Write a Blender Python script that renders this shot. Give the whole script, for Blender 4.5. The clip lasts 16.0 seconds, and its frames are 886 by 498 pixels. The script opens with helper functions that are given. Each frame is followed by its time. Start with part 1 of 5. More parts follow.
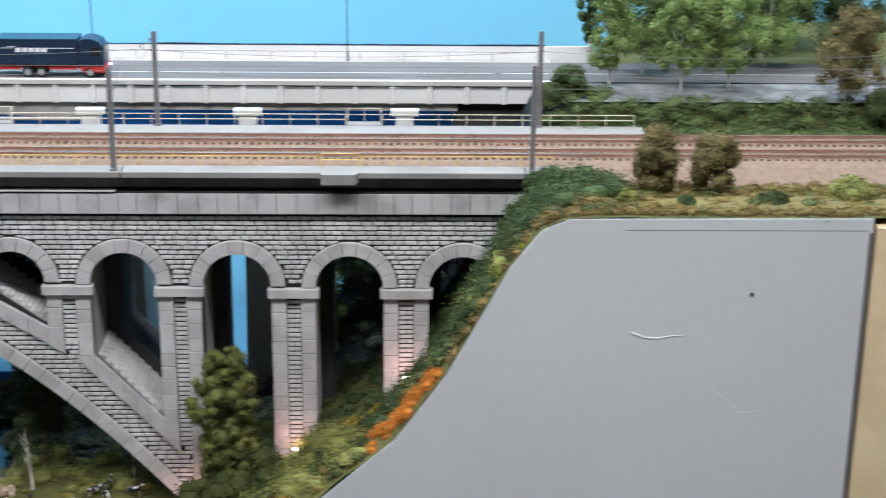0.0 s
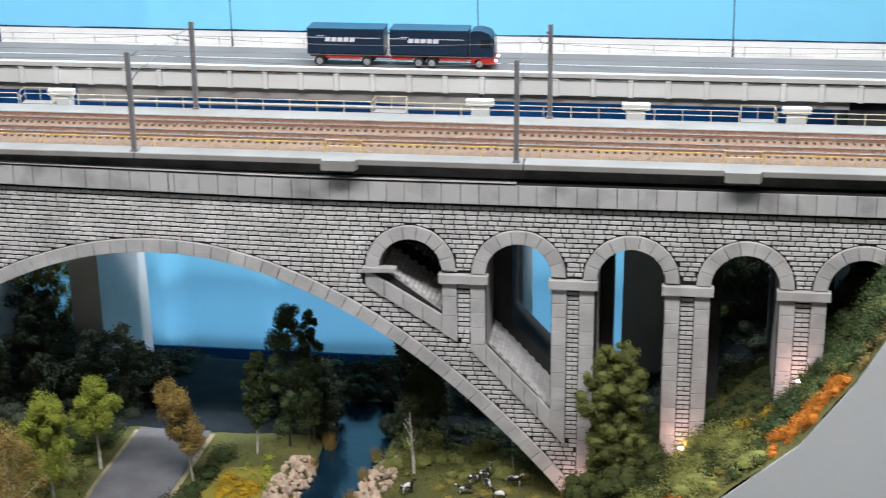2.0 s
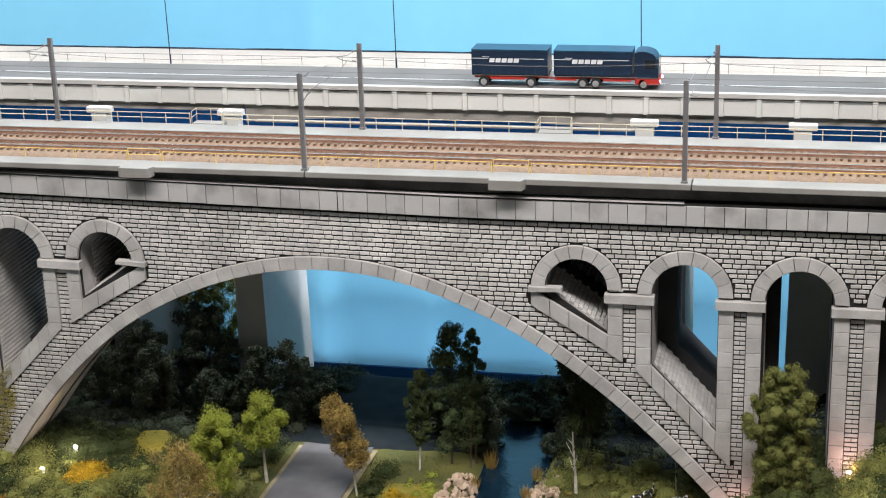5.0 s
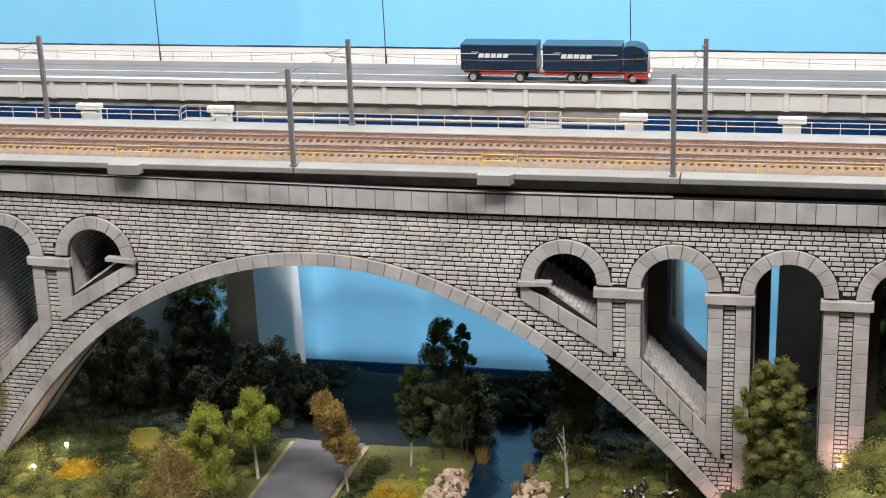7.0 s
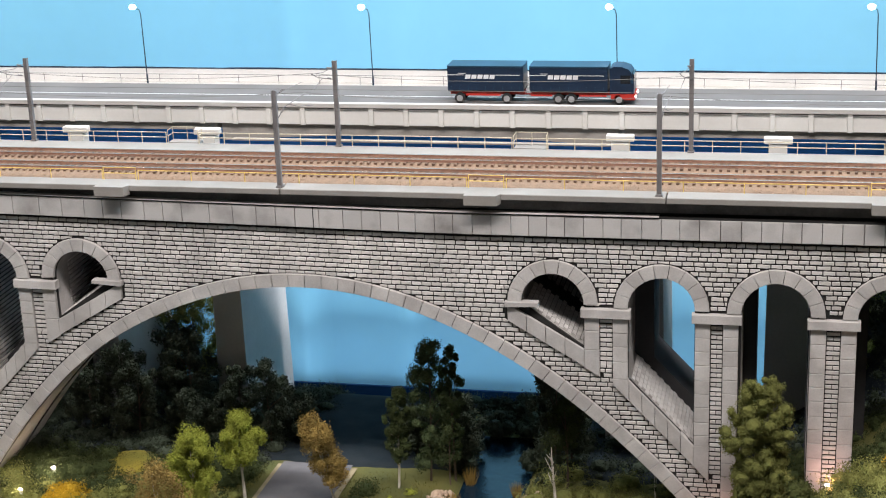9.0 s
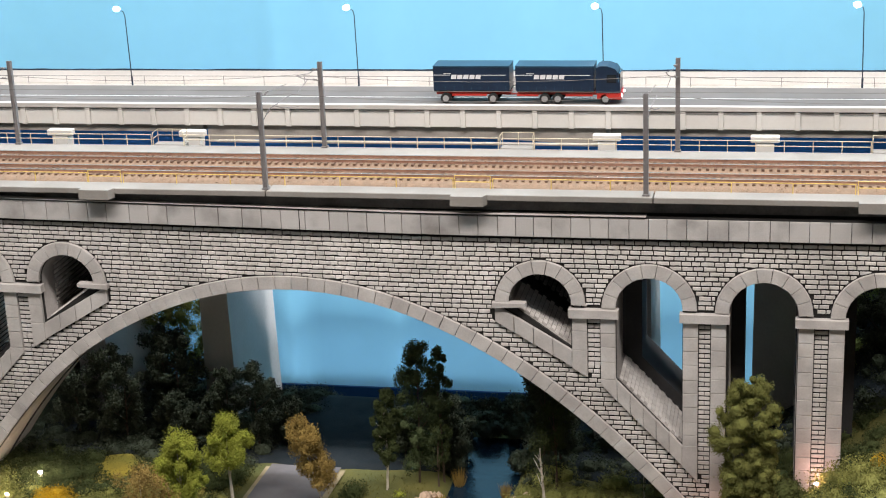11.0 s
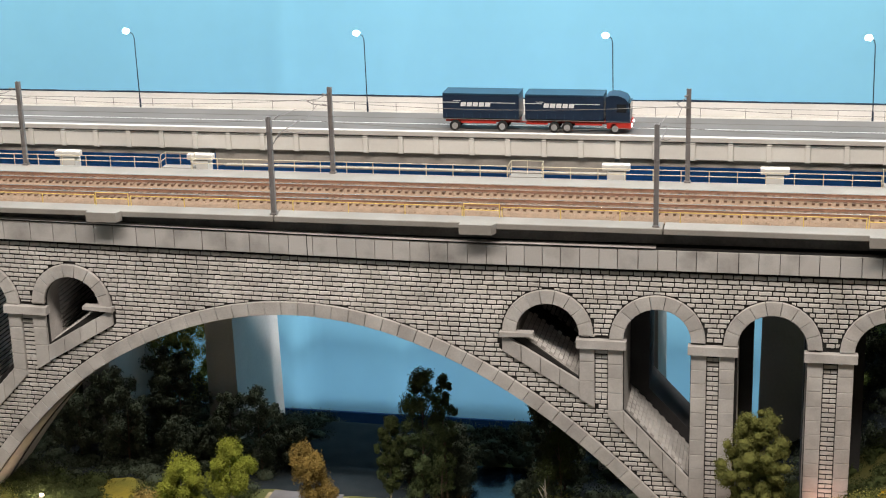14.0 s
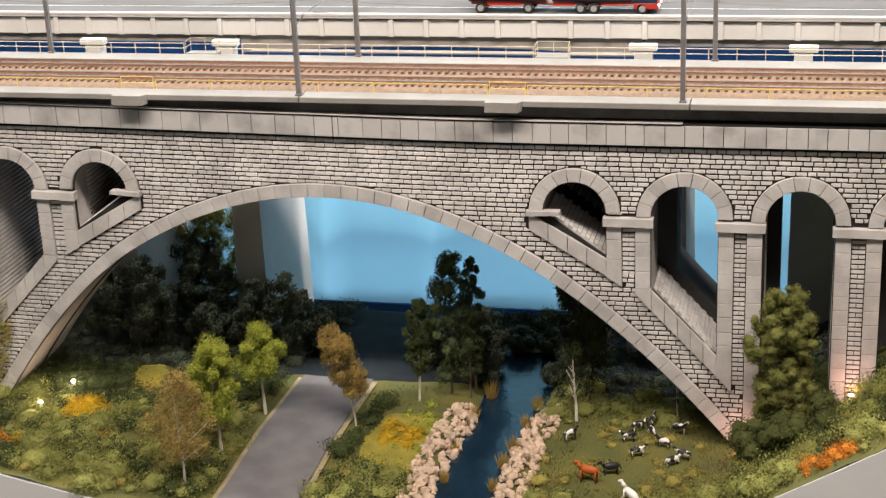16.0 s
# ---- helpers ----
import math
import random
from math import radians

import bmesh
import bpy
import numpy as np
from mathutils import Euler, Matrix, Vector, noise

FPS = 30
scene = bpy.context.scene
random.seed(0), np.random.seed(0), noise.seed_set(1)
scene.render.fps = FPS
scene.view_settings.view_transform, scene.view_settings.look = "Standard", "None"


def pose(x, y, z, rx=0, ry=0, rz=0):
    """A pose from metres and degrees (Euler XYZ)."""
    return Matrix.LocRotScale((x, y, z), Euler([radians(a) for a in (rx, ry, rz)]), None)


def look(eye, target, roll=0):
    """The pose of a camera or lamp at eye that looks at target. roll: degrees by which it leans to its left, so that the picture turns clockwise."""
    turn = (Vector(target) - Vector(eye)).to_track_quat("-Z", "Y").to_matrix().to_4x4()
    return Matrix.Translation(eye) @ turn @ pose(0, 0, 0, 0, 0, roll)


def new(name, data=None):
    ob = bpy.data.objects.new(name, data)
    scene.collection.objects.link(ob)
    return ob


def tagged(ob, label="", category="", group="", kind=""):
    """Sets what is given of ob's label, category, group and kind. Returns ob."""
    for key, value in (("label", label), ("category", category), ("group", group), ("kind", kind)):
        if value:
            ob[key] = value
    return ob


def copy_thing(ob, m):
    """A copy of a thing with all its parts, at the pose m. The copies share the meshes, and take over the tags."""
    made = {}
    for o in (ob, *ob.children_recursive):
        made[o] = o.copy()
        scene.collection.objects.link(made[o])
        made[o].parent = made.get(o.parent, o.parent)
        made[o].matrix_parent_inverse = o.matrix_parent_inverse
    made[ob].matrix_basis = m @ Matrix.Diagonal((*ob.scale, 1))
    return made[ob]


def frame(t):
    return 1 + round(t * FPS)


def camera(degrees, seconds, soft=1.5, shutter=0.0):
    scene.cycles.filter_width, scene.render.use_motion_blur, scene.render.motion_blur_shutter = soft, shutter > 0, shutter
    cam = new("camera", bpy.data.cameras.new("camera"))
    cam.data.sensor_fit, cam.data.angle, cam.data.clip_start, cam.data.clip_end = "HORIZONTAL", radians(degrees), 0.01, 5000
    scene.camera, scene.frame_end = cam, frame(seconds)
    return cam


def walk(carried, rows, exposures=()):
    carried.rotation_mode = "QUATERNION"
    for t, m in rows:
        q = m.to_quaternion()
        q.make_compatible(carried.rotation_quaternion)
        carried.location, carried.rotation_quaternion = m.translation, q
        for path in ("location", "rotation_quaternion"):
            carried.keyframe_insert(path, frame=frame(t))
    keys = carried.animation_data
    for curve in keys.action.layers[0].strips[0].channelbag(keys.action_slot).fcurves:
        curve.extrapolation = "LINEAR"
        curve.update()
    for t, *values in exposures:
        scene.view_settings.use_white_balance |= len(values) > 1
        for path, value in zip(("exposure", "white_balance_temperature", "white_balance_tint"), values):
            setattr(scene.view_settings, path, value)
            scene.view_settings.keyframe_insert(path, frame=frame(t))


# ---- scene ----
cam = camera(30.3, 16.0, soft=1.1, shutter=0.5)
PATH = [
    (0, (0.551, -1.403, 0.759), (0.607, 0.483, 0.094), 0.7),
    (0.5, (0.519, -1.406, 0.758), (0.476, 0.478, 0.088), -0.0),
    (1, (0.475, -1.398, 0.761), (0.319, 0.474, 0.074), -0.5),
    (1.5, (0.45, -1.396, 0.759), (0.235, 0.47, 0.073), -0.2),
    (2, (0.43, -1.402, 0.762), (0.167, 0.462, 0.085), -0.6),
    (2.5, (0.416, -1.405, 0.763), (0.098, 0.453, 0.094), -0.8),
    (3, (0.408, -1.408, 0.764), (0.045, 0.444, 0.1), -1.2),
    (3.5, (0.401, -1.409, 0.764), (0.012, 0.438, 0.103), -1.4),
    (4, (0.398, -1.411, 0.764), (-0.015, 0.435, 0.115), -1.3),
    (6.5, (0.41, -1.419, 0.761), (-0.017, 0.424, 0.11), -2.2),
    (7, (0.41, -1.415, 0.76), (-0.012, 0.428, 0.11), -2.1),
    (7.5, (0.409, -1.415, 0.761), (-0.008, 0.431, 0.112), -2.2),
    (8, (0.41, -1.416, 0.762), (-0.006, 0.429, 0.112), -2.0),
    (8.5, (0.411, -1.415, 0.76), (0.0, 0.436, 0.123), -2.1),
    (9, (0.415, -1.414, 0.756), (0.001, 0.441, 0.134), -2.2),
    (9.5, (0.415, -1.411, 0.757), (0.007, 0.445, 0.135), -2.3),
    (12, (0.417, -1.406, 0.755), (0.018, 0.452, 0.13), -2.5),
    (12.5, (0.418, -1.402, 0.75), (0.017, 0.456, 0.129), -2.6),
    (13, (0.412, -1.405, 0.761), (0.02, 0.461, 0.157), -2.2),
    (13.5, (0.408, -1.404, 0.76), (0.008, 0.466, 0.172), -1.8),
    (14, (0.406, -1.403, 0.759), (0.006, 0.463, 0.162), -1.6),
    (14.5, (0.409, -1.403, 0.751), (0.005, 0.463, 0.156), -1.6),
    (15, (0.41, -1.401, 0.748), (0.0, 0.458, 0.134), -2.2),
    (15.5, (0.41, -1.404, 0.733), (-0.003, 0.437, 0.068), -2.4),
    (16, (0.412, -1.411, 0.724), (-0.023, 0.416, 0.034), -2.5),
]
walk(cam, [(t, look(e, a, r)) for t, e, a, r in PATH],
     [(0.0, 0.02, 5760, 10), (3.0, 0.05, 6100, 10), (7.0, 0.04, 6400, 13), (9.0, 0.0, 6430, 14), (12.5, 0.05, 6920, 14), (13.5, -0.16, 7000, 13), (15.0, -0.18, 7120, 14), (16.0, 0.22, 7180, 16)])

# ---- world and light ----
world = bpy.data.worlds.new("hall")
scene.world = world
world.use_nodes = True
world.node_tree.nodes["Background"].inputs[0].default_value = (0.80, 0.88, 1.0, 1)
world.node_tree.nodes["Background"].inputs[1].default_value = 0.22


def area_lamp(name, eye, target, sx, sy, watts, color):
    data = bpy.data.lights.new(name, "AREA")
    data.shape, data.size, data.size_y, data.energy, data.color = "RECTANGLE", sx, sy, watts, color
    ob = new(name, data)
    ob.matrix_world = look(eye, target)
    return ob


area_lamp("ceiling_lamp_front", (0.25, -1.00, 2.0), (0.15, 0.05, 0.2), 2.4, 0.3, 66.0, (1.0, 0.95, 0.90))
area_lamp("backdrop_lamp_upper", (0.10, 0.337, 1.22), (0.10, 0.50, 0.1), 3.4, 0.03, 34.0, (0.95, 0.98, 1.0))
area_lamp("backdrop_lamp_lower", (0.02, 0.474, -0.078), (0.02, 0.560, 0.01), 1.3, 0.012, 0.40, (0.95, 0.98, 1.0))
area_lamp("backdrop_lamp_lower", (0.02, 0.470, -0.077), (0.02, 0.400, 0.01), 1.3, 0.010, 3.8, (0.95, 0.98, 1.0))


# ---- materials ----
def mat(name, color, rough=0.8, metal=0.0, var=0.15, scale=40.0, fine=300.0, bump=0.0, rnd=0.0, island=0.0, tint=None, spec=0.4, emit=0.0, edge=(0.35, 0.65)):
    """Base colour varied at two scales, with a fine bump; rnd: change from piece to piece; tint: second colour of the large stains."""
    m = bpy.data.materials.new(name)
    m.use_nodes = True
    nt = m.node_tree
    bs = nt.nodes["Principled BSDF"]
    bs.inputs["Roughness"].default_value = rough
    bs.inputs["Metallic"].default_value = metal
    bs.inputs["Specular IOR Level"].default_value = spec
    geo = nt.nodes.new("ShaderNodeNewGeometry")
    n1 = nt.nodes.new("ShaderNodeTexNoise")
    n1.inputs["Scale"].default_value, n1.inputs["Detail"].default_value = scale, 6
    n2 = nt.nodes.new("ShaderNodeTexNoise")
    n2.inputs["Scale"].default_value, n2.inputs["Detail"].default_value = fine, 3
    for n in (n1, n2):
        nt.links.new(geo.outputs["Position"], n.inputs["Vector"])
    ramp = nt.nodes.new("ShaderNodeMapRange")
    ramp.inputs[1].default_value, ramp.inputs[2].default_value = edge
    nt.links.new(n1.outputs[0], ramp.inputs[0])
    mix = nt.nodes.new("ShaderNodeMix")
    mix.data_type = "RGBA"
    c2 = tint or tuple(c * (1 - 1.6 * var) for c in color)
    mix.inputs[6].default_value, mix.inputs[7].default_value = (*color, 1), (*c2, 1)
    nt.links.new(ramp.outputs[0], mix.inputs[0])
    hsv = nt.nodes.new("ShaderNodeHueSaturation")
    nt.links.new(mix.outputs[2], hsv.inputs["Color"])
    val = nt.nodes.new("ShaderNodeMath")
    val.operation = "MULTIPLY_ADD"
    nt.links.new(n2.outputs[0], val.inputs[0])
    val.inputs[1].default_value, val.inputs[2].default_value = 2 * var, 1 - var
    last = val.outputs[0]
    for amount, node, out in ((rnd, "ShaderNodeObjectInfo", "Random"), (island, "ShaderNodeNewGeometry", "Random Per Island")):
        if amount:
            src = nt.nodes.new(node)
            add = nt.nodes.new("ShaderNodeMath")
            add.operation = "MULTIPLY_ADD"
            nt.links.new(src.outputs[out], add.inputs[0])
            add.inputs[1].default_value, add.inputs[2].default_value = 2 * amount, 1 - amount
            mul = nt.nodes.new("ShaderNodeMath")
            mul.operation = "MULTIPLY"
            nt.links.new(last, mul.inputs[0])
            nt.links.new(add.outputs[0], mul.inputs[1])
            last = mul.outputs[0]
    nt.links.new(last, hsv.inputs["Value"])
    nt.links.new(hsv.outputs[0], bs.inputs["Base Color"])
    if bump:
        bp = nt.nodes.new("ShaderNodeBump")
        bp.inputs["Strength"].default_value, bp.inputs["Distance"].default_value = 0.6, bump
        nt.links.new(n2.outputs[0], bp.inputs["Height"])
        nt.links.new(bp.outputs[0], bs.inputs["Normal"])
    if emit:
        nt.links.new(hsv.outputs[0], bs.inputs["Emission Color"])
        bs.inputs["Emission Strength"].default_value = emit
    return m


BRICK = mat("grey_brick", (0.68, 0.655, 0.63), 0.85, var=0.16, scale=25, fine=900, bump=0.0004, rnd=0.10, island=0.10, tint=(0.48, 0.46, 0.44))
MORTAR = mat("dark_mortar", (0.024, 0.023, 0.022), 0.95, var=0.2, scale=60, fine=800)
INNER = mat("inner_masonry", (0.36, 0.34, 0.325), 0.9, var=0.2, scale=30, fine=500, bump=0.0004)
ASHLAR = mat("dressed_stone", (0.53, 0.51, 0.49), 0.88, var=0.17, scale=38, fine=900, bump=0.0003, rnd=0.07, tint=(0.40, 0.38, 0.365))
CORNICE = mat("weathered_cornice_stone", (0.47, 0.455, 0.44), 0.88, var=0.16, scale=22, fine=900, bump=0.0003, rnd=0.06, tint=(0.22, 0.21, 0.20), edge=(0.48, 0.70))
SOFFIT = mat("arch_soffit_stone", (0.48, 0.43, 0.39), 0.9, var=0.2, scale=20, fine=500, bump=0.0003)
CONCRETE = mat("walkway_concrete", (0.285, 0.268, 0.245), 0.85, var=0.12, scale=25, fine=500, tint=(0.235, 0.22, 0.20))
# Darker and more mottled than the walkway concrete.
DECKSIDE = mat("dark_mottled_deck_side", (0.15, 0.14, 0.13), 0.9, var=0.3, scale=30, fine=400)
BALLAST = mat("brown_ballast", (0.27, 0.185, 0.125), 0.95, var=0.35, scale=160, fine=1200, bump=0.0010, tint=(0.21, 0.145, 0.10))
SLEEPER = mat("reddish_sleeper", (0.21, 0.130, 0.090), 0.85, var=0.2, scale=80, fine=500, island=0.25)
RAIL = mat("rail_steel", (0.66, 0.52, 0.44), 0.26, metal=0.9, var=0.1, scale=60)
RUST = mat("rusty_rail_web", (0.36, 0.20, 0.14), 0.7, var=0.2, scale=90)
YELLOW = mat("yellow_railing", (0.72, 0.50, 0.12), 0.6, var=0.1)
CREAM = mat("cream_railing", (0.62, 0.55, 0.40), 0.6, var=0.1)
MAST = mat("grey_mast_paint", (0.22, 0.21, 0.21), 0.55, var=0.12, scale=90)
WIRE = mat("overhead_wire", (0.16, 0.15, 0.14), 0.5, metal=0.5)
ROAD = mat("bridge_asphalt", (0.150, 0.142, 0.138), 0.85, var=0.10, scale=14, fine=900, tint=(0.120, 0.114, 0.110), spec=0.15)
LINE = mat("road_marking", (0.72, 0.72, 0.70), 0.7, var=0.06)
WHITE = mat("cream_white_concrete", (0.76, 0.74, 0.70), 0.8, var=0.05, scale=16, fine=400)
WHITEWALL = mat("white_board", (0.85, 0.84, 0.82), 0.8, var=0.05, scale=16)
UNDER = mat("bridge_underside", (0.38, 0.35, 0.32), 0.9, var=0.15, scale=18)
PIER = mat("bridge_pier_concrete", (0.58, 0.56, 0.54), 0.85, var=0.10, scale=10, fine=300)
DARKBLUE = mat("dark_blue_edge", (0.012, 0.03, 0.06), 0.7, var=0.2)
SKY = mat("sky_blue_backdrop", (0.195, 0.495, 0.675), 0.9, var=0.04, scale=2.0, fine=30, tint=(0.215, 0.525, 0.705), spec=0.1)
BLUEBAND = mat("deep_blue_backdrop", (0.003, 0.018, 0.054), 0.9, var=0.12, scale=6, fine=60, spec=0.03)
BOARD = mat("grey_fascia_board", (0.575, 0.575, 0.56), 0.55, var=0.03, scale=5, fine=120, tint=(0.535, 0.537, 0.525))
WOOD = mat("pale_pine", (0.78, 0.62, 0.38), 0.7, var=0.10, scale=14, fine=90, tint=(0.66, 0.50, 0.28))
LANE = mat("valley_road", (0.16, 0.155, 0.16), 0.9, var=0.12, scale=30, fine=900, tint=(0.12, 0.115, 0.12))
VERGE = mat("sandy_verge", (0.36, 0.30, 0.18), 0.95, var=0.25, scale=60, fine=900)
WATER = mat("river_resin", (0.008, 0.026, 0.046), 0.16, var=0.25, scale=25, fine=120, bump=0.0008, spec=0.35)
ROCK = mat("pinkish_rock", (0.50, 0.375, 0.275), 0.9, var=0.15, scale=90, fine=800, bump=0.0005, rnd=0.15, island=0.22)
GRASS = mat("static_grass", (0.135, 0.125, 0.032), 0.95, var=0.35, scale=18, fine=1200, bump=0.0010, tint=(0.08, 0.09, 0.028))
BIRCH = mat("birch_bark", (0.72, 0.66, 0.57), 0.85, var=0.2, scale=160, fine=800)
TRUNK = mat("brown_bark", (0.12, 0.085, 0.06), 0.9, var=0.2, scale=160, fine=800)


def leaf_mat(name, color, spread=0.14):
    return mat(name, color, 0.9, var=0.15, scale=50, fine=900, island=spread, tint=tuple(c * 0.6 for c in color), spec=0.15)


LEAF_DARK = leaf_mat("dark_green_foliage", (0.068, 0.088, 0.032))
LEAF_MID = leaf_mat("green_foliage", (0.275, 0.285, 0.085))
LEAF_FRESH = leaf_mat("fresh_green_foliage", (0.25, 0.34, 0.11))
# Foliage under the bridge: its darkness is shade put into the leaf colour.
LEAF_SHADE = leaf_mat("shade_green_foliage", (0.066, 0.080, 0.052))
LEAF_CLIMB = leaf_mat("climber_foliage", (0.20, 0.21, 0.062))
# Near-black tone puts the shade deep inside the bays into the colour.
REAR = mat("shade_dark_masonry", (0.045, 0.044, 0.046), 0.9, var=0.2, scale=30, fine=500)
LEAF_RUSSET = leaf_mat("russet_olive_foliage", (0.20, 0.165, 0.070))
LEAF_LIME = leaf_mat("lime_foliage", (0.34, 0.38, 0.060))
LEAF_OLIVE = leaf_mat("olive_foliage", (0.33, 0.28, 0.075))
LEAF_BROWN = leaf_mat("autumn_brown_foliage", (0.36, 0.25, 0.075))
LEAF_YELLOW = leaf_mat("yellow_flowers", (0.62, 0.40, 0.03))
LEAF_ORANGE = leaf_mat("orange_flowers", (0.62, 0.23, 0.035))
LEAF_BLUEGREEN = leaf_mat("bluish_green_foliage", (0.085, 0.125, 0.050))
# Very dark floor tone; the shade behind the arch is put into the colour.
SHADE_FLOOR = mat("shade_dark_floor", (0.024, 0.030, 0.034), 0.95, var=0.3, scale=40, fine=900, bump=0.0010, tint=(0.016, 0.022, 0.026), spec=0.1)
GOLD = mat("golden_meadow_grass", (0.32, 0.255, 0.036), 0.95, var=0.3, scale=40, fine=1200, bump=0.0010, tint=(0.20, 0.18, 0.03))
GLOW = mat("warm_lamp_glass", (1.0, 0.86, 0.72), 0.4, var=0.0, emit=14.0)
GLOW_W = mat("white_lamp_glass", (0.93, 0.97, 1.0), 0.4, var=0.0, emit=38.0)


# ---- building helpers ----
def mesh_of(bm, name, material, smooth=False):
    me = bpy.data.meshes.new(name)
    bm.normal_update()
    bm.to_mesh(me)
    bm.free()
    me.materials.append(material)
    if smooth:
        for p in me.polygons:
            p.use_smooth = True
    return me


def part(name, bm, material, parent, label="", smooth=False, kind=""):
    ob = new(name, mesh_of(bm, name, material, smooth))
    ob.parent = parent
    return tagged(ob, label, kind=kind)


def thing(name, x, y, z, label, category, group="", kind=""):
    ob = new(name)
    ob.location = (x, y, z)
    ob.empty_display_size = 0.01
    return tagged(ob, label, category, group, kind)


def box(bm, x0, x1, y0, y1, z0, z1):
    vs = [bm.verts.new(p) for p in ((x0, y0, z0), (x1, y0, z0), (x1, y1, z0), (x0, y1, z0), (x0, y0, z1), (x1, y0, z1), (x1, y1, z1), (x0, y1, z1))]
    for q in ((3, 2, 1, 0), (4, 5, 6, 7), (0, 1, 5, 4), (1, 2, 6, 5), (2, 3, 7, 6), (3, 0, 4, 7)):
        bm.faces.new([vs[i] for i in q])
    return vs


def chamfer_box(bm, x0, x1, y0, y1, z0, z1, c):
    """A box whose front face (towards -y) and top have worn, slanting edges."""
    a = [(x0, z0), (x1, z0), (x1, z1), (x0, z1)]
    b = [(x0 + c, z0 + c), (x1 - c, z0 + c), (x1 - c, z1 - c), (x0 + c, z1 - c)]
    prism(bm, a, b, y1, y0, c)


def prism(bm, back, front, yb, yf, c=0.0):
    """A block between the polygon back (x, z) at yb and the slightly smaller polygon front at yf; both anticlockwise seen from the front."""
    n = len(back)
    v0 = [bm.verts.new((x, yb, z)) for x, z in back]
    v1 = [bm.verts.new((x, yf + c, z)) for x, z in back]
    v2 = [bm.verts.new((x, yf, z)) for x, z in front]
    bm.faces.new(v2)
    bm.faces.new(v0[::-1])
    for a, b in ((v0, v1), (v1, v2)):
        for i in range(n):
            j = (i + 1) % n
            bm.faces.new((a[i], a[j], b[j], b[i]))


def shrink(poly, c):
    cx, cz = sum(p[0] for p in poly) / len(poly), sum(p[1] for p in poly) / len(poly)
    out = []
    for x, z in poly:
        d = math.hypot(x - cx, z - cz)
        k = max(0.0, 1 - 1.4 * c / d)
        out.append((cx + (x - cx) * k, cz + (z - cz) * k))
    return out


def tube(bm, points, radius, sides=6, r_end=None):
    """A round bar along the points, closed at both ends."""
    rings = []
    n = len(points)
    for i, p in enumerate(points):
        p = Vector(p)
        d = Vector(points[min(i + 1, n - 1)]) - Vector(points[max(i - 1, 0)])
        q = d.to_track_quat("Z", "Y")
        r = radius if r_end is None else radius + (r_end - radius) * i / (n - 1)
        rings.append([bm.verts.new(p + q @ Vector((r * math.cos(2 * math.pi * k / sides), r * math.sin(2 * math.pi * k / sides), 0))) for k in range(sides)])
    for a, b in zip(rings, rings[1:]):
        for k in range(sides):
            bm.faces.new((a[k], a[(k + 1) % sides], b[(k + 1) % sides], b[k]))
    bm.faces.new(rings[0][::-1])
    bm.faces.new(rings[-1])


def smooth01(v):
    v = min(1.0, max(0.0, v))
    return v * v * (3 - 2 * v)


def lerp_table(v, table):
    for (a, p), (b, q) in zip(table, table[1:]):
        if v <= b:
            return p + (q - p) * max(0.0, (v - a) / (b - a))
    return table[-1][1]


# ---- terrain: a valley between two slopes ----
FRONT_EDGE = [(-1.3, 0.33), (-0.70, 0.30), (-0.55, 0.16), (-0.44, 0.06), (-0.323, 0.008), (-0.236, -0.010), (0.30, -0.010), (0.401, 0.045), (0.479, 0.091), (0.55, 0.153),
              (0.592, 0.212), (0.619, 0.262), (0.643, 0.307), (0.667, 0.338), (0.69, 0.348), (1.6, 0.348)]
AT_BRIDGE = [(-1.3, 0.33), (-0.76, 0.32), (-0.66, 0.18), (-0.54, 0.075), (-0.42, 0.012), (-0.34, 0.002), (0.34, 0.0), (0.38, 0.014), (0.44, 0.052), (0.50, 0.090),
             (0.56, 0.130), (0.61, 0.195), (0.645, 0.265), (0.67, 0.315), (0.69, 0.331), (1.6, 0.331)]

FLOWERS = [(-0.306, -0.008, 0.030), (0.030, -0.020, 0.024), (0.522, -0.035, 0.022), (-0.345, -0.110, 0.018), (0.558, -0.132, 0.036), (0.435, -0.138, 0.027), (-0.272, 0.080, 0.026), (-0.272, -0.062, 0.012)]


def river_x(y):
    return 0.112 + 0.012 * smooth01((y + 0.1) / 0.2)


def road_x(y):
    return -0.075 + 0.034 * (y + 0.15) * 1.0


def ground(x, y):
    k = smooth01((y + 0.16) / 0.15)
    z = lerp_table(x, FRONT_EDGE) * (1 - k) + lerp_table(x, AT_BRIDGE) * k
    if y > 0.24 and -0.5 < x < 0.6:
        z -= 0.20 * smooth01((y - 0.27) / 0.28) * smooth01((0.6 - x) / 0.2) * smooth01((x + 0.5) / 0.15)
    if x > 0.66 and y > 0.32:
        z -= 0.20 * smooth01((0.84 - x) / 0.08)
    if x > 0.66 and y > 0.14:
        z += 0.030 * smooth01((y - 0.148) / 0.022) * smooth01((x - 0.66) / 0.04)
    if x > 0.42 and y > 0.13:
        z = max(z, min(0.27, z + 0.03 * smooth01((y - 0.13) / 0.10) * smooth01((x - 0.43) / 0.08)))
    z += 0.004 * noise.noise((x * 25, y * 25, 3.1)) * (0.35 if x > 0.68 else 1.0) * (0.2 if abs(x - road_x(y)) < 0.06 else 1.0)
    d = abs(x - river_x(y))
    if d < 0.05:
        z -= 0.016 * smooth01((0.042 - d) / 0.016)
    return z


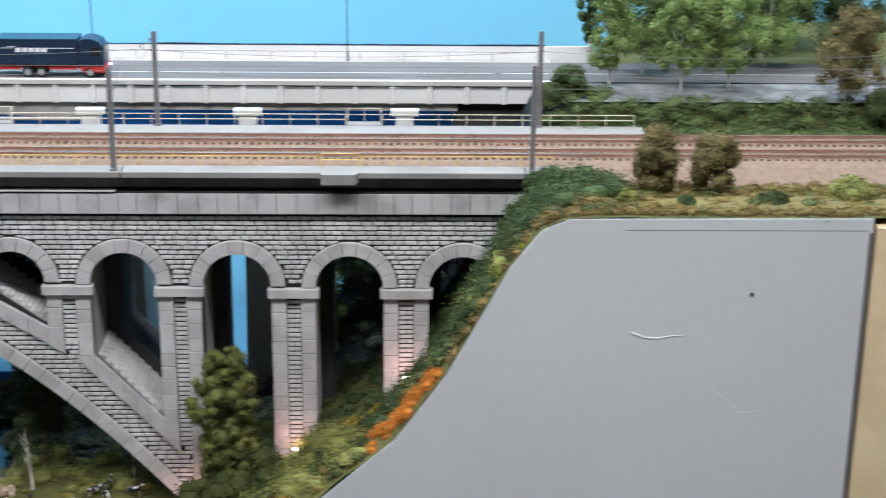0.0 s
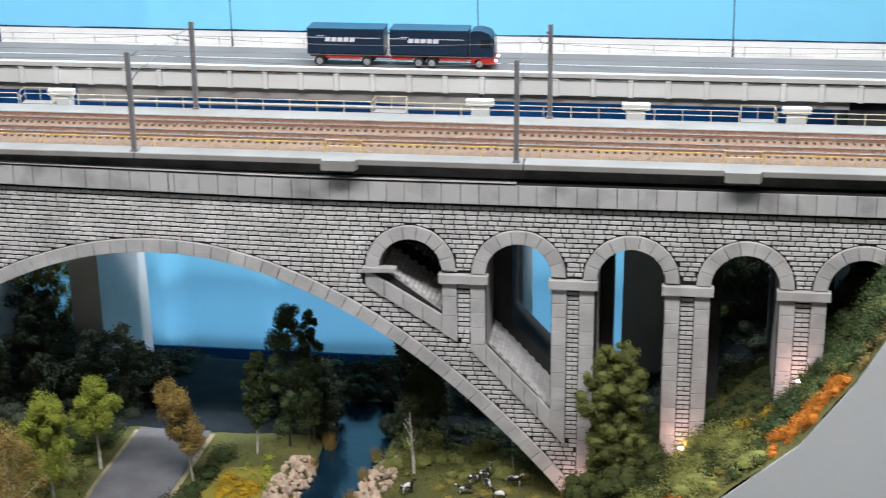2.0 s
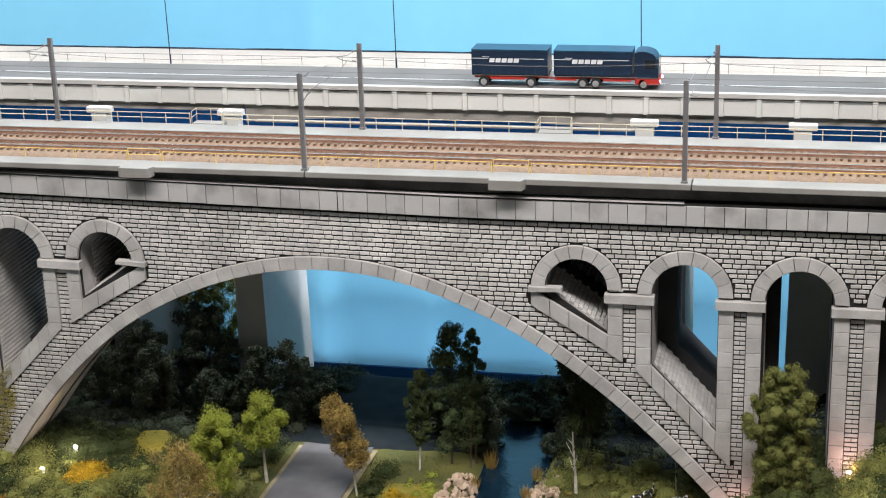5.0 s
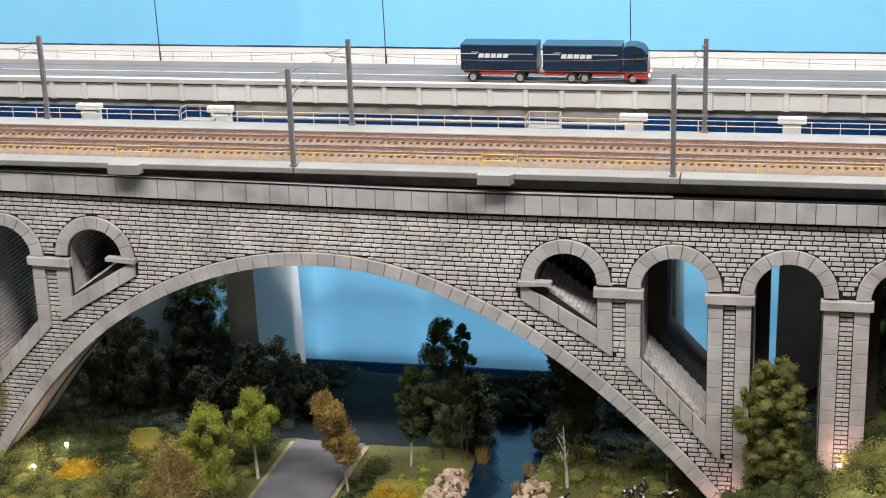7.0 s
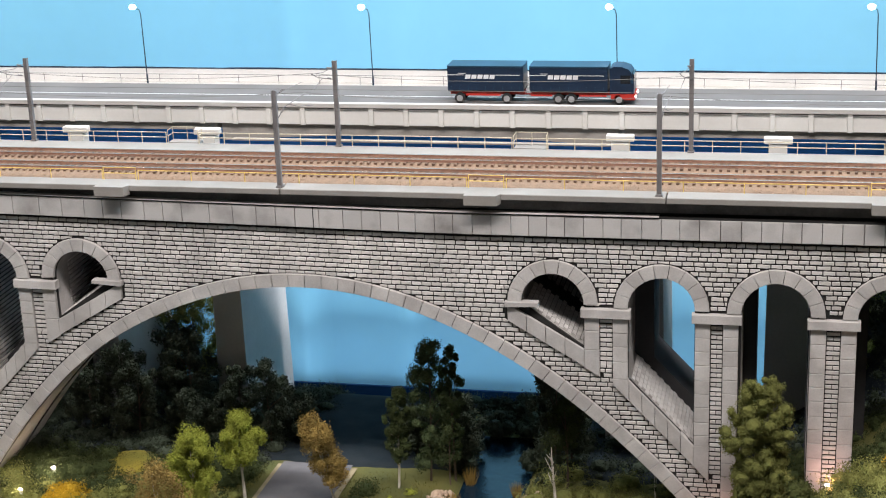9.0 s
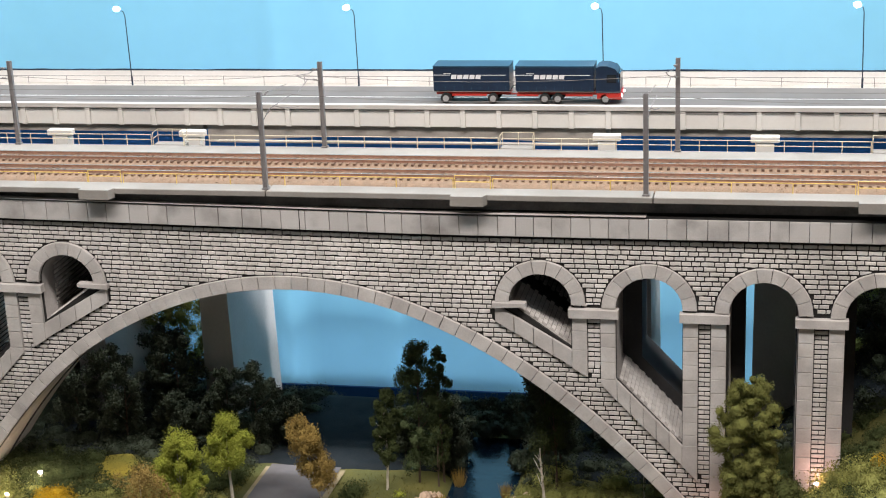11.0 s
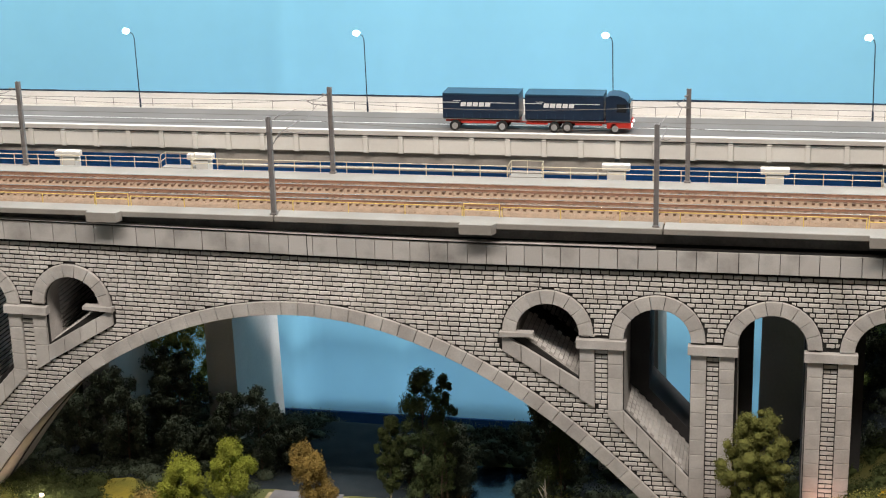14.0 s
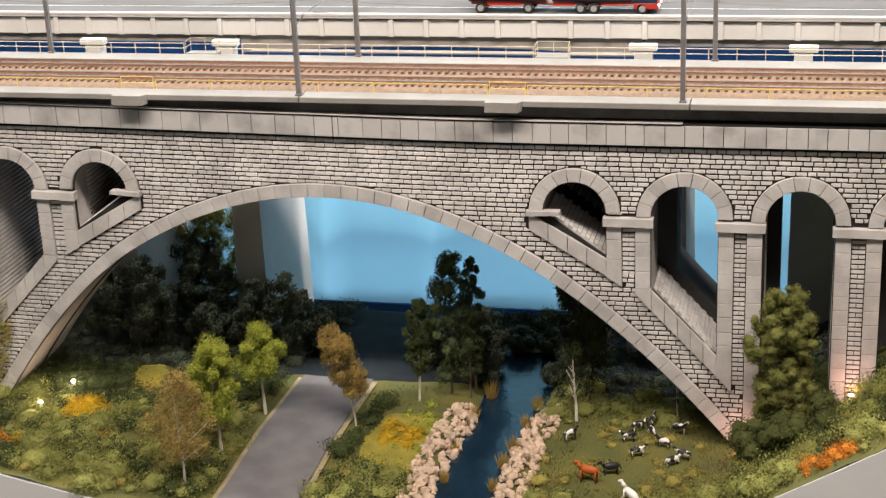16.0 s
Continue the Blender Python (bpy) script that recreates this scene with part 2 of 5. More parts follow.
bm = bmesh.new()
NX, NY = 300, 96
X0, X1, Y0, Y1 = -1.25, 1.45, -0.1608, 0.575
grid = [[bm.verts.new((X0 + (X1 - X0) * i / NX, Y0 + (Y1 - Y0) * j / NY, ground(X0 + (X1 - X0) * i / NX, Y0 + (Y1 - Y0) * j / NY))) for i in range(NX + 1)] for j in range(NY + 1)]
for j in range(NY):
    for i in range(NX):
        bm.faces.new((grid[j][i], grid[j][i + 1], grid[j + 1][i + 1], grid[j + 1][i]))
tagged(new("ground", mesh_of(bm, "ground", GRASS, True)), "grassy model valley floor and embankments", "ground", kind="structure")


def strip(name, cx, width, y0, y1, lift, material, label, category, n=30, flat=None):
    bm = bmesh.new()
    rows = []
    for i in range(n + 1):
        y = y0 + (y1 - y0) * i / n
        row = []
        for k in (-1, -0.5, 0, 0.5, 1):
            x = cx(y) + k * width / 2
            row.append(bm.verts.new((x, y, flat if flat is not None else max(ground(x, y), ground(cx(y), y)) + lift)))
        rows.append(row)
    for a, b in zip(rows, rows[1:]):
        for k in range(4):
            bm.faces.new((a[k], a[k + 1], b[k + 1], b[k]))
    return tagged(new(name, mesh_of(bm, name, material)), label, category, kind="structure")


strip("lane_verge", road_x, 0.087, -0.158, 0.095, 0.0022, VERGE, "sandy grassed edge of the valley road", "verge")
strip("valley_road", road_x, 0.076, -0.158, 0.098, 0.0040, LANE, "narrow grey asphalt road with dark patches", "road")
strip("river", river_x, 0.074, -0.158, 0.215, 0, WATER, "dark blue still river of clear resin", "river", flat=-0.0075)



def patch(cx, cy, rx, ry, material, label, seed, name="meadow_patch"):
    """A ragged patch of other growth lying on the ground."""
    bm = bmesh.new()
    mid = bm.verts.new((cx, cy, ground(cx, cy) + 0.0022))
    rings = []
    for f in (0.35, 0.7, 1.0):
        ring_v = []
        for k in range(40):
            a = 2 * math.pi * k / 40
            r = f * (1 + 0.28 * noise.noise((math.cos(a) * 1.7, math.sin(a) * 1.7, seed)))
            x, y = cx + rx * r * math.cos(a), cy + ry * r * math.sin(a)
            ring_v.append(bm.verts.new((x, max(y, -0.157), ground(x, max(y, -0.157)) + (0.0022 if f < 1 else -0.001))))
        rings.append(ring_v)
    for k in range(40):
        j = (k + 1) % 40
        bm.faces.new((mid, rings[0][k], rings[0][j]))
        for p, q in zip(rings, rings[1:]):
            bm.faces.new((p[k], q[k], q[j], p[j]))
    return tagged(new(name, mesh_of(bm, name, material, True)), label, "meadow", kind="structure")


patch(0.028, -0.035, 0.036, 0.075, GOLD, "golden yellow meadow between road and river", 1.0)
patch(-0.272, 0.078, 0.034, 0.030, GOLD, "yellow-green grass clearing below the arch", 2.0)
patch(0.26, -0.03, 0.075, 0.085, GRASS, "short olive meadow grass by the river", 3.0)
patch(0.88, -0.105, 0.16, 0.045, mat("dry_embankment_grass", (0.24, 0.185, 0.06), 0.95, var=0.3, scale=40, fine=1200, bump=0.0010, tint=(0.15, 0.125, 0.045)), "straw-coloured grass along the embankment", 4.0)

bm = bmesh.new()
rows = []
for j in range(9):
    y = 0.160 + 0.061 * j / 8
    rows.append([bm.verts.new((0.700 + 0.60 * i / 40, y + 0.006 * noise.noise((i * 0.7, j, 2)) * (j == 0), 0.3622 + 0.0036 * smooth01((j - 4) / 4) + 0.0008 * noise.noise((i, j * 2, 5)))) for i in range(41)])
for a, b in zip(rows, rows[1:]):
    for i in range(40):
        bm.faces.new((a[i], a[i + 1], b[i + 1], b[i]))
tagged(new("gravel_shoulder", mesh_of(bm, "gravel_shoulder", mat("grey_gravel", (0.24, 0.24, 0.235), 0.95, var=0.3, scale=70, fine=900, bump=0.0008), True)), "pale grey gravel beside the road past the bridge", "gravel", kind="structure")

# Sheet over the rear ground, coloured dark to stand for the shade there.
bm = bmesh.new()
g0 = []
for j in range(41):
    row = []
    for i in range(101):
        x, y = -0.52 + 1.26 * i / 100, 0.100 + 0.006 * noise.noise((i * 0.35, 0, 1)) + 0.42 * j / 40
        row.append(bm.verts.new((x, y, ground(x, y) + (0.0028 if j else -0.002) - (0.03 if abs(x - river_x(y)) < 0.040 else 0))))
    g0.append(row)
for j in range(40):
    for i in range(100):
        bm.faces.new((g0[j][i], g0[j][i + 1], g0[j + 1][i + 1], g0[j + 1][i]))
tagged(new("forest_floor", mesh_of(bm, "forest_floor", SHADE_FLOOR, True)), "ground between the trees behind the viaduct, coloured dark as shade", "ground", kind="structure")

# ---- front boards ----
bm = bmesh.new()
top = [(x, z - 0.001) for x, z in FRONT_EDGE if x < 0.9] + [(0.935, 0.348)]
low = [(x, -0.75) for x, z in top]
for (a, b), (c, d) in zip(zip(top, low), zip(top[1:], low[1:])):
    prism(bm, [b, d, c, a], [b, d, c, a], -0.1611, -0.1625)
fascia = tagged(new("fascia_board", mesh_of(bm, "fascia_board", BOARD)), "grey painted front board cut to the valley outline", "board", kind="structure")
bm = bmesh.new()
box(bm, 0.735, 0.930, -0.1627, -0.1622, 0.3378, 0.3381)
box(bm, 0.9322, 0.9350, -0.1632, -0.1622, -0.74, 0.3360)
part("board_joint", bm, mat("board_joint_shadow", (0.16, 0.155, 0.15), 0.8, var=0.1), fascia)
for pts, r in (([(0.744, 0.2490), (0.754, 0.2450), (0.766, 0.2440), (0.778, 0.2465), (0.787, 0.2460)], 0.0009), ([(0.812, 0.200), (0.826, 0.188), (0.838, 0.177), (0.856, 0.1785)], 0.0004)):
    bm = bmesh.new()
    tube(bm, [(x, -0.1625, z) for x, z in pts], r, 5, r * 0.4)
    part("paint_scratch", bm, mat("pale_scratch", (0.80, 0.80, 0.80), 0.6, var=0.05), fascia, "pale scuff on the paint")
bm = bmesh.new()
tube(bm, [(0.8405, -0.1622, 0.2830), (0.8405, -0.1632, 0.2830)], 0.0016, 10)
part("screw", bm, mat("dark_screw", (0.05, 0.05, 0.05), 0.5, metal=0.6, var=0.1), fascia, "dark screw head")
bm = bmesh.new()
box(bm, 0.9375, 0.985, -0.168, -0.12, -0.75, 0.342)
box(bm, 0.9865, 1.45, -0.165, -0.12, -0.75, 0.342)
tagged(new("wooden_end_panel", mesh_of(bm, "wooden_end_panel", WOOD)), "bare pale pine end panel beside the grey board", "panel", kind="structure")

# ---- backdrop and hall ----
bm = bmesh.new()
cols = []
for i in range(481):
    x = -2.4 + 4.8 * i / 480
    y = 0.565 + 0.004 * math.sin(x * 9.0) - 0.10 * smooth01((abs(x) - 1.5) / 0.9)
    fold = 0.003 * math.sin(x * 23.0 + 1) - 0.020 * math.exp(-((x + 0.215) / 0.018) ** 2) - 0.012 * math.exp(-((x + 0.07) / 0.02) ** 2) - 0.012 * math.exp(-((x - 0.12) / 0.03) ** 2)
    cols.append([bm.verts.new((x, y + k * fold, z)) for z, k in ((-0.35, 1.0), (0.12, 1.0), (0.34, 0.0), (1.15, 0.0))])
for a, b in zip(cols, cols[1:]):
    for k in range(3):
        bm.faces.new((a[k], b[k], b[k + 1], a[k + 1]))
tagged(new("backdrop", mesh_of(bm, "backdrop", SKY, True)), "plain sky-blue painted backdrop sheet", "backdrop", kind="structure")
bm = bmesh.new()
box(bm, -0.62, 0.66, 0.450, 0.454, -0.24, -0.056)
# Unseen lip, added to give the lit backdrop a soft lower shadow edge.
box(bm, -0.62, 0.66, 0.497, 0.500, -0.24, -0.082)
tagged(new("backdrop_board", mesh_of(bm, "backdrop_board", BLUEBAND)), "low dark blue board and added lip before the foot of the backdrop", "board", kind="structure")
HALL = mat("hall_wall_paint", (0.55, 0.55, 0.55), 0.9, var=0.04, scale=1.0, fine=20)
for name, b in (("floor", (-4, 4, -4.5, 3, -1.0, -0.95)), ("ceiling", (-4, 4, -4.5, 3, 2.6, 2.65)), ("wall_north", (-4, 4, 2.95, 3, -0.95, 2.6)),
                ("wall_south", (-4, 4, -4.5, -4.45, -0.95, 2.6)), ("wall_east", (3.95, 4, -4.45, 2.95, -0.95, 2.6)), ("wall_west", (-4, -3.95, -4.45, 2.95, -0.95, 2.6))):
    bm = bmesh.new()
    box(bm, *b)
    tagged(new(name, mesh_of(bm, name, HALL)), "plain exhibition hall " + name.split("_")[0], name.split("_")[0], kind="structure")

# ---- the stone viaduct ----
C, CA, TOP, RING = -0.037, -0.0400, 0.2972, 0.0135
BAYS = [("niche", 0.2015, 0.2325, 0.0290), ("bay", 0.3020, 0.2300, 0.0303), ("bay", 0.4050, 0.2285, 0.0305), ("bay", 0.5075, 0.2270, 0.0305), ("bay", 0.6110, 0.2265, 0.0305)]


def intrados(u):
    """The wide arch; its left foot stands steeper."""
    return 0.2367 - u * u / 0.652 - 1.15 * max(0.0, -u - 0.2) ** 2


def lean(u):
    return 2 * u / 0.652 - 2.3 * max(0.0, -u - 0.2)


def ring_point(u, off):
    n = Vector((lean(u), 1)).normalized()
    return (CA + u + n.x * off, intrados(u) + n.y * off)


def extrados_z(x):
    u = x - CA
    for _ in range(6):
        n = Vector((lean(u), 1)).normalized()
        u -= (u + n.x * RING - (x - CA)) * 0.6
    return ring_point(u, RING)[1]


def mirror(poly):
    return [(2 * C - x, z) for x, z in reversed(poly)]


def bay_outline(i):
    kind, cx, cz, r = BAYS[i]
    arc = [(cx + r * math.cos(a), cz + r * math.sin(a)) for a in [math.pi * k / 16 for k in range(17)]]
    if i == 0:
        return [(0.2300, 0.190)] + arc[:-1] + [(0.1725, 0.2310)]
    if i == 1:
        return [(cx + r, 0.096)] + arc + [(cx - r, 0.160)]
    return [(cx + r, -0.06)] + arc + [(cx - r, -0.06)]


def wall_mesh(name, holes, x0, x1, z0, z1, ya, yb, material):
    """A wall in the xz plane with real holes, thick from ya to yb."""
    cu = bpy.data.curves.new(name, "CURVE")
    cu.dimensions, cu.fill_mode, cu.extrude = "2D", "BOTH", (yb - ya) / 2
    for poly in [[(x0, z0), (x1, z0), (x1, z1), (x0, z1)]] + holes:
        sp = cu.splines.new("POLY")
        sp.points.add(len(poly) - 1)
        for p, (x, z) in zip(sp.points, poly):
            p.co = (x, z, 0, 1)
        sp.use_cyclic_u = True
    tmp = bpy.data.objects.new(name, cu)
    me = bpy.data.meshes.new_from_object(tmp)
    bpy.data.objects.remove(tmp)
    me.transform(Matrix.Translation((0, (ya + yb) / 2, 0)) @ Matrix.Rotation(math.pi / 2, 4, "X"))
    me.materials.clear()
    me.materials.append(material)
    return me


main_hole = [(CA + u, intrados(u)) for u in [0.415 - 0.81 * k / 48 for k in range(49)]] + [(CA - 0.395, -0.06), (CA + 0.415, -0.06)]
holes = [main_hole] + [bay_outline(i) for i in range(5)] + [mirror(bay_outline(i)) for i in range(5)]
viaduct = thing("viaduct", 0.0, 0.05, 0.0, "grey stone-clad railway viaduct with one wide arch and open side bays", "viaduct", kind="structure")
viaduct.location = (0, 0, 0)
ob = new("front_wall", wall_mesh("front_wall", holes, -0.95, 0.74, -0.09, 0.3225, 0.0010, 0.004, MORTAR))
ob.parent = viaduct
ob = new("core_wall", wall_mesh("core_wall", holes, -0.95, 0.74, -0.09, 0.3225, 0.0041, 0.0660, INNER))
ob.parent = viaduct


def soffit_ring(y0, y1, drop, material, name):
    """A lining under the wide arch from y0 to y1."""
    bm = bmesh.new()
    rows = []
    for k in range(49):
        u = -0.405 + 0.81 * k / 48
        (ax, az), (bx, bz) = ring_point(u, -drop), ring_point(u, 0.0006)
        rows.append([bm.verts.new(p) for p in ((ax, y0, az), (ax, y1, az), (bx, y1, bz), (bx, y0, bz))])
    for a, b in zip(rows, rows[1:]):
        for k in range(4):
            bm.faces.new((a[k], a[(k + 1) % 4], b[(k + 1) % 4], b[k]))
    bmesh.ops.recalc_face_normals(bm, faces=bm.faces[:])
    part(name, bm, material, viaduct)


soffit_ring(0.0045, 0.118, 0.0006, SOFFIT, "soffit")
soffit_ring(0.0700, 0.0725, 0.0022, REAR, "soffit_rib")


def rear_outline(i):
    """The rear arcade stands narrower than the front one and closes the foot of the ramp."""
    kind, cx, cz, r = BAYS[i]
    if i == 0:
        return bay_outline(0)
    left, right = cx - r + (0.0183 if i == 1 else 0.0125), cx + r - 0.0005
    c, q = (left + right) / 2, (right - left) / 2
    arc = [(c + q * math.cos(a), cz + 0.003 + q * math.sin(a)) for a in [math.pi * k / 16 for k in range(17)]]
    low = (0.112, 0.156) if i == 1 else (-0.06, -0.06)
    return [(right, low[0])] + arc + [(left, low[1])]


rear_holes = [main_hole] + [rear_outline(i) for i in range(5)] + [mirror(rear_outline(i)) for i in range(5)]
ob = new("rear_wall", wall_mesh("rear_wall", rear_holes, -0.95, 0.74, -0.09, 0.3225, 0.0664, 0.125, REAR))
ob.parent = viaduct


# Plates closing the niches; their near-black colour stands for unlit depth.
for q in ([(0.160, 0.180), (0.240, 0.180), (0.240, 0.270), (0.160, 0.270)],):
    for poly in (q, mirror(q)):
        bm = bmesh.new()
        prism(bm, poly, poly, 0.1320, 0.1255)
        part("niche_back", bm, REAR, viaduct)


def stone(poly, yf, yb=0.003, c=0.00035, name="stone"):
    bm = bmesh.new()
    prism(bm, poly, shrink(poly, c), yb, yf, c)
    ob = new(name, mesh_of(bm, name, CORNICE if name == "cornice_block" else ASHLAR))
    ob.parent = viaduct
    return ob


def both(poly, yf, name="stone"):
    stone(poly, yf, name=name)
    m = mirror(poly)
    if max(p[0] for p in m) > -0.60:
        stone(m, yf, name=name)


GAP = 0.00025
# voussoirs of the main arch
us = [0.0]
u = 0.0
while u < 0.412:
    u += 0.0165 / math.hypot(1, 2 * u / 0.652)
    us.append(u)
for a, b in zip(us, us[1:]):
    for s in (1, -1):
        q = [ring_point(s * a, 0), ring_point(s * b, 0), ring_point(s * b, RING), ring_point(s * a, RING)]
        q = shrink(q if s > 0 else [q[1], q[0], q[3], q[2]], GAP)
        stone(q, -0.0028, name="voussoir")


def ring(cx, cz, r, n=9, a0=0.0, a1=math.pi):
    for k in range(n):
        p, q = a0 + (a1 - a0) * k / n, a0 + (a1 - a0) * (k + 1) / n
        outer = [(cx + (r + RING) * math.cos(p + (q - p) * t), cz + (r + RING) * math.sin(p + (q - p) * t)) for t in (0, 0.5, 1)]
        inner = [(cx + r * math.cos(p + (q - p) * t), cz + r * math.sin(p + (q - p) * t)) for t in (1, 0.5, 0)]
        both(shrink(outer + inner, GAP), -0.0028, "voussoir")


for kind, cx, cz, r in BAYS:
    ring(cx, cz, r)
PIERS = [(0.2310, 0.2715, 0.1881, 0.160), (0.3327, 0.3722, 0.0961, -0.03), (0.4358, 0.4768, -0.03, -0.03), (0.5385, 0.5805, -0.03, -0.03)]
for i, (xl, xr, zl, zr) in enumerate(PIERS):
    cz = min(BAYS[i][2], BAYS[i + 1][2]) - 0.0005
    q = [(xl - 0.0028, cz - 0.0085), (xr + 0.0028, cz - 0.0085), (xr + 0.0028, cz - 0.0002), (xl - 0.0028, cz - 0.0002)]
    both(q, -0.0062, "impost")
    for xa, xb, z0, odd in ((xl, xl + 0.0142, zl, 0), (xr - 0.0142, xr, zr, 1)):
        z1 = cz - 0.0088
        while z1 > z0 + 0.002:
            h = 0.0150 if (int(z1 * 1000) + odd) % 2 else 0.0135
            za = max(z0, z1 - h)
            if za < z0 + 0.006:
                za = z0
            both(shrink([(xa, za), (xb, za), (xb, z1), (xa, z1)], GAP), -0.0028, "pilaster_block")
            z1 = za


def sloping(x0, z0, x1, z1, drop, n, name="raking_block"):
    for k in range(n):
        a, b = k / n, (k + 1) / n
        q = [(x0 + (x1 - x0) * a, z0 + (z1 - z0) * a - drop), (x0 + (x1 - x0) * b, z0 + (z1 - z0) * b - drop),
             (x0 + (x1 - x0) * b, z0 + (z1 - z0) * b), (x0 + (x1 - x0) * a, z0 + (z1 - z0) * a)]
        both(shrink(q, GAP), -0.0028, name)


sloping(0.1590, 0.2310, 0.2310, 0.1880, 0.0170, 4)
sloping(0.2725, 0.1590, 0.3327, 0.0960, 0.0210, 5)
both([(0.2573, 0.1545), (0.2723, 0.1385), (0.2723, 0.1598), (0.2573, 0.1598)], -0.0028, "raking_block")
both([(0.2310, 0.1700), (0.2452, 0.1615), (0.2452, 0.1880), (0.2310, 0.1880)], -0.0028, "raking_block")
both([(0.3327, 0.0750), (0.3469, 0.0600), (0.3469, 0.0960), (0.3327, 0.0960)], -0.0028, "raking_block")
both([(0.1570, 0.2285), (0.1890, 0.2300), (0.1885, 0.2335), (0.1570, 0.2335)], -0.0060, "ledge")

# cornice blocks and string course
rng = random.Random(4)
x = -0.70
while x < 0.735:
    w = rng.choice((0.0165, 0.0175, 0.0185)) if x > 0.0 else rng.choice((0.0195, 0.024, 0.0285))
    stone(shrink([(x, 0.2985), (x + w, 0.2985), (x + w, 0.3180), (x, 0.3180)], GAP), -0.0055, name="cornice_block")
    x += w
bm = bmesh.new()
box(bm, -0.95, 0.30, -0.0068, 0.003, 0.3198, 0.3206)
part("string_course", bm, ASHLAR, viaduct)
bm = bmesh.new()
box(bm, -0.95, 0.74, -0.0045, 0.003, 0.3181, 0.3197)
part("shadow_joint", bm, MORTAR, viaduct)
bm = bmesh.new()
box(bm, -0.95, 0.74, 0.0002, 0.006, 0.2965, 0.2984)
part("shadow_joint", bm, MORTAR, viaduct)
bm = bmesh.new()
box(bm, -0.0265, -0.0257, -0.0058, 0.003, 0.2985, 0.3180)
part("seam", bm, MORTAR, viaduct, "dark seam between two castings")

BW, BH, JX, JZ = 0.0106, 0.00468, 0.0010, 0.0016
STRIP_LOW = [BAYS[i][2] - 0.0098 - BH * int((BAYS[i][2] - 0.0098 - low) / BH) - 0.0002 for i, low in enumerate((0.168, 0.064, -0.02, -0.02))]


def blocked(x, z):
    """Whether dressed stone or an opening takes this spot of the front."""
    if z < extrados_z(x) + 0.0004:
        return True
    if x < C:
        x = 2 * C - x
    for i, (kind, cx, cz, r) in enumerate(BAYS):
        if z >= cz - 0.0002:
            if math.hypot(x - cx, z - cz) < r + RING + 0.0004:
                return True
        elif cx - r < x < cx + r and i > 1:
            return True
    for i, (xl, xr, zl, zr) in enumerate(PIERS):
        cz = min(BAYS[i][2], BAYS[i + 1][2])
        if cz - 0.0092 < z < cz + 0.0002 and xl - 0.0031 < x < xr + 0.0031:
            return True
        if z <= cz and xl - 0.0002 < x < xl + 0.0145 and z > zl:
            return True
        if z <= cz and xr - 0.0145 < x < xr + 0.0002 and z > zr:
            return True
    for i, (xl, xr, zl, zr) in enumerate(PIERS):
        if xl + 0.014 < x < xr - 0.014 and STRIP_LOW[i] + 0.0034 < z < BAYS[i][2]:
            return True
    if 0.1565 < x < 0.2455:
        k = (x - 0.1590) / 0.0720
        if z > 0.2310 - 0.0430 * k - 0.0173 and z < 0.236 and x < 0.2315:
            return True
        if x >= 0.2310 and 0.161 < z < 0.19:
            return x < 0.2455 and z > 0.170 - 0.0085 * (x - 0.231) / 0.0142
    if 0.2715 < x < 0.3475:
        k = (x - 0.2725) / 0.0602
        if z > 0.1590 - 0.0630 * k - 0.0213 and z < 0.232 and x < 0.3330:
            return True
        if x >= 0.3327 and 0.058 < z < 0.098:
            return z > 0.075 - 0.015 * (x - 0.3327) / 0.0142
    return False

# ---- deck, tracks and railings ----
XL, XR = -0.95, 1.42
deck = thing("track_deck", 0, 0, 0, "concrete railway deck with walkways along both edges", "deck", kind="structure")
bm = bmesh.new()
box(bm, XL, 0.735, -0.0005, 0.128, 0.3226, 0.3370)
part("deck_side", bm, DECKSIDE, deck)
x = -1.1275
while x < 0.70:
    x2 = min(x + 0.3585, 0.70)
    bm = bmesh.new()
    box(bm, x + 0.0006, x2 - 0.0006, -0.0125, 0.0085, 0.3345, 0.3400)
    bmesh.ops.bevel(bm, geom=[e for e in bm.edges if abs(e.verts[0].co.y + 0.0125) < 1e-5 or abs(e.verts[0].co.x - e.verts[1].co.x) < 1e-5], offset=0.0005, segments=1, affect="EDGES")
    part("front_walkway", bm, CONCRETE, deck)
    x = x2
bm = bmesh.new()
box(bm, XL, 0.79, 0.1065, 0.1440, 0.3330, 0.3412)
part("rear_walkway", bm, CONCRETE, deck)
for x in (-0.5765, -0.218, 0.141, 0.500):
    bm = bmesh.new()
    a = [(x - 0.0165, -0.0123), (x + 0.0165, -0.0123), (x + 0.0135, -0.0205), (x - 0.0165, -0.0205)]
    lo = [bm.verts.new((p, q, 0.3310)) for p, q in a]
    hi = [bm.verts.new((p, q, 0.3403)) for p, q in a]
    bm.faces.new(hi[::-1]), bm.faces.new(lo)
    for i in range(4):
        bm.faces.new((lo[i], hi[i], hi[(i + 1) % 4], lo[(i + 1) % 4]))
    bmesh.ops.recalc_face_normals(bm, faces=bm.faces)
    part("refuge_slab", bm, CONCRETE, deck)
for x in (-0.563, -0.2045, 0.160, 0.5185):
    bm = bmesh.new()
    box(bm, x - 0.0165, x + 0.0165, 0.1438, 0.1570, 0.3335, 0.3418)
    part("refuge_slab", bm, CONCRETE, deck)

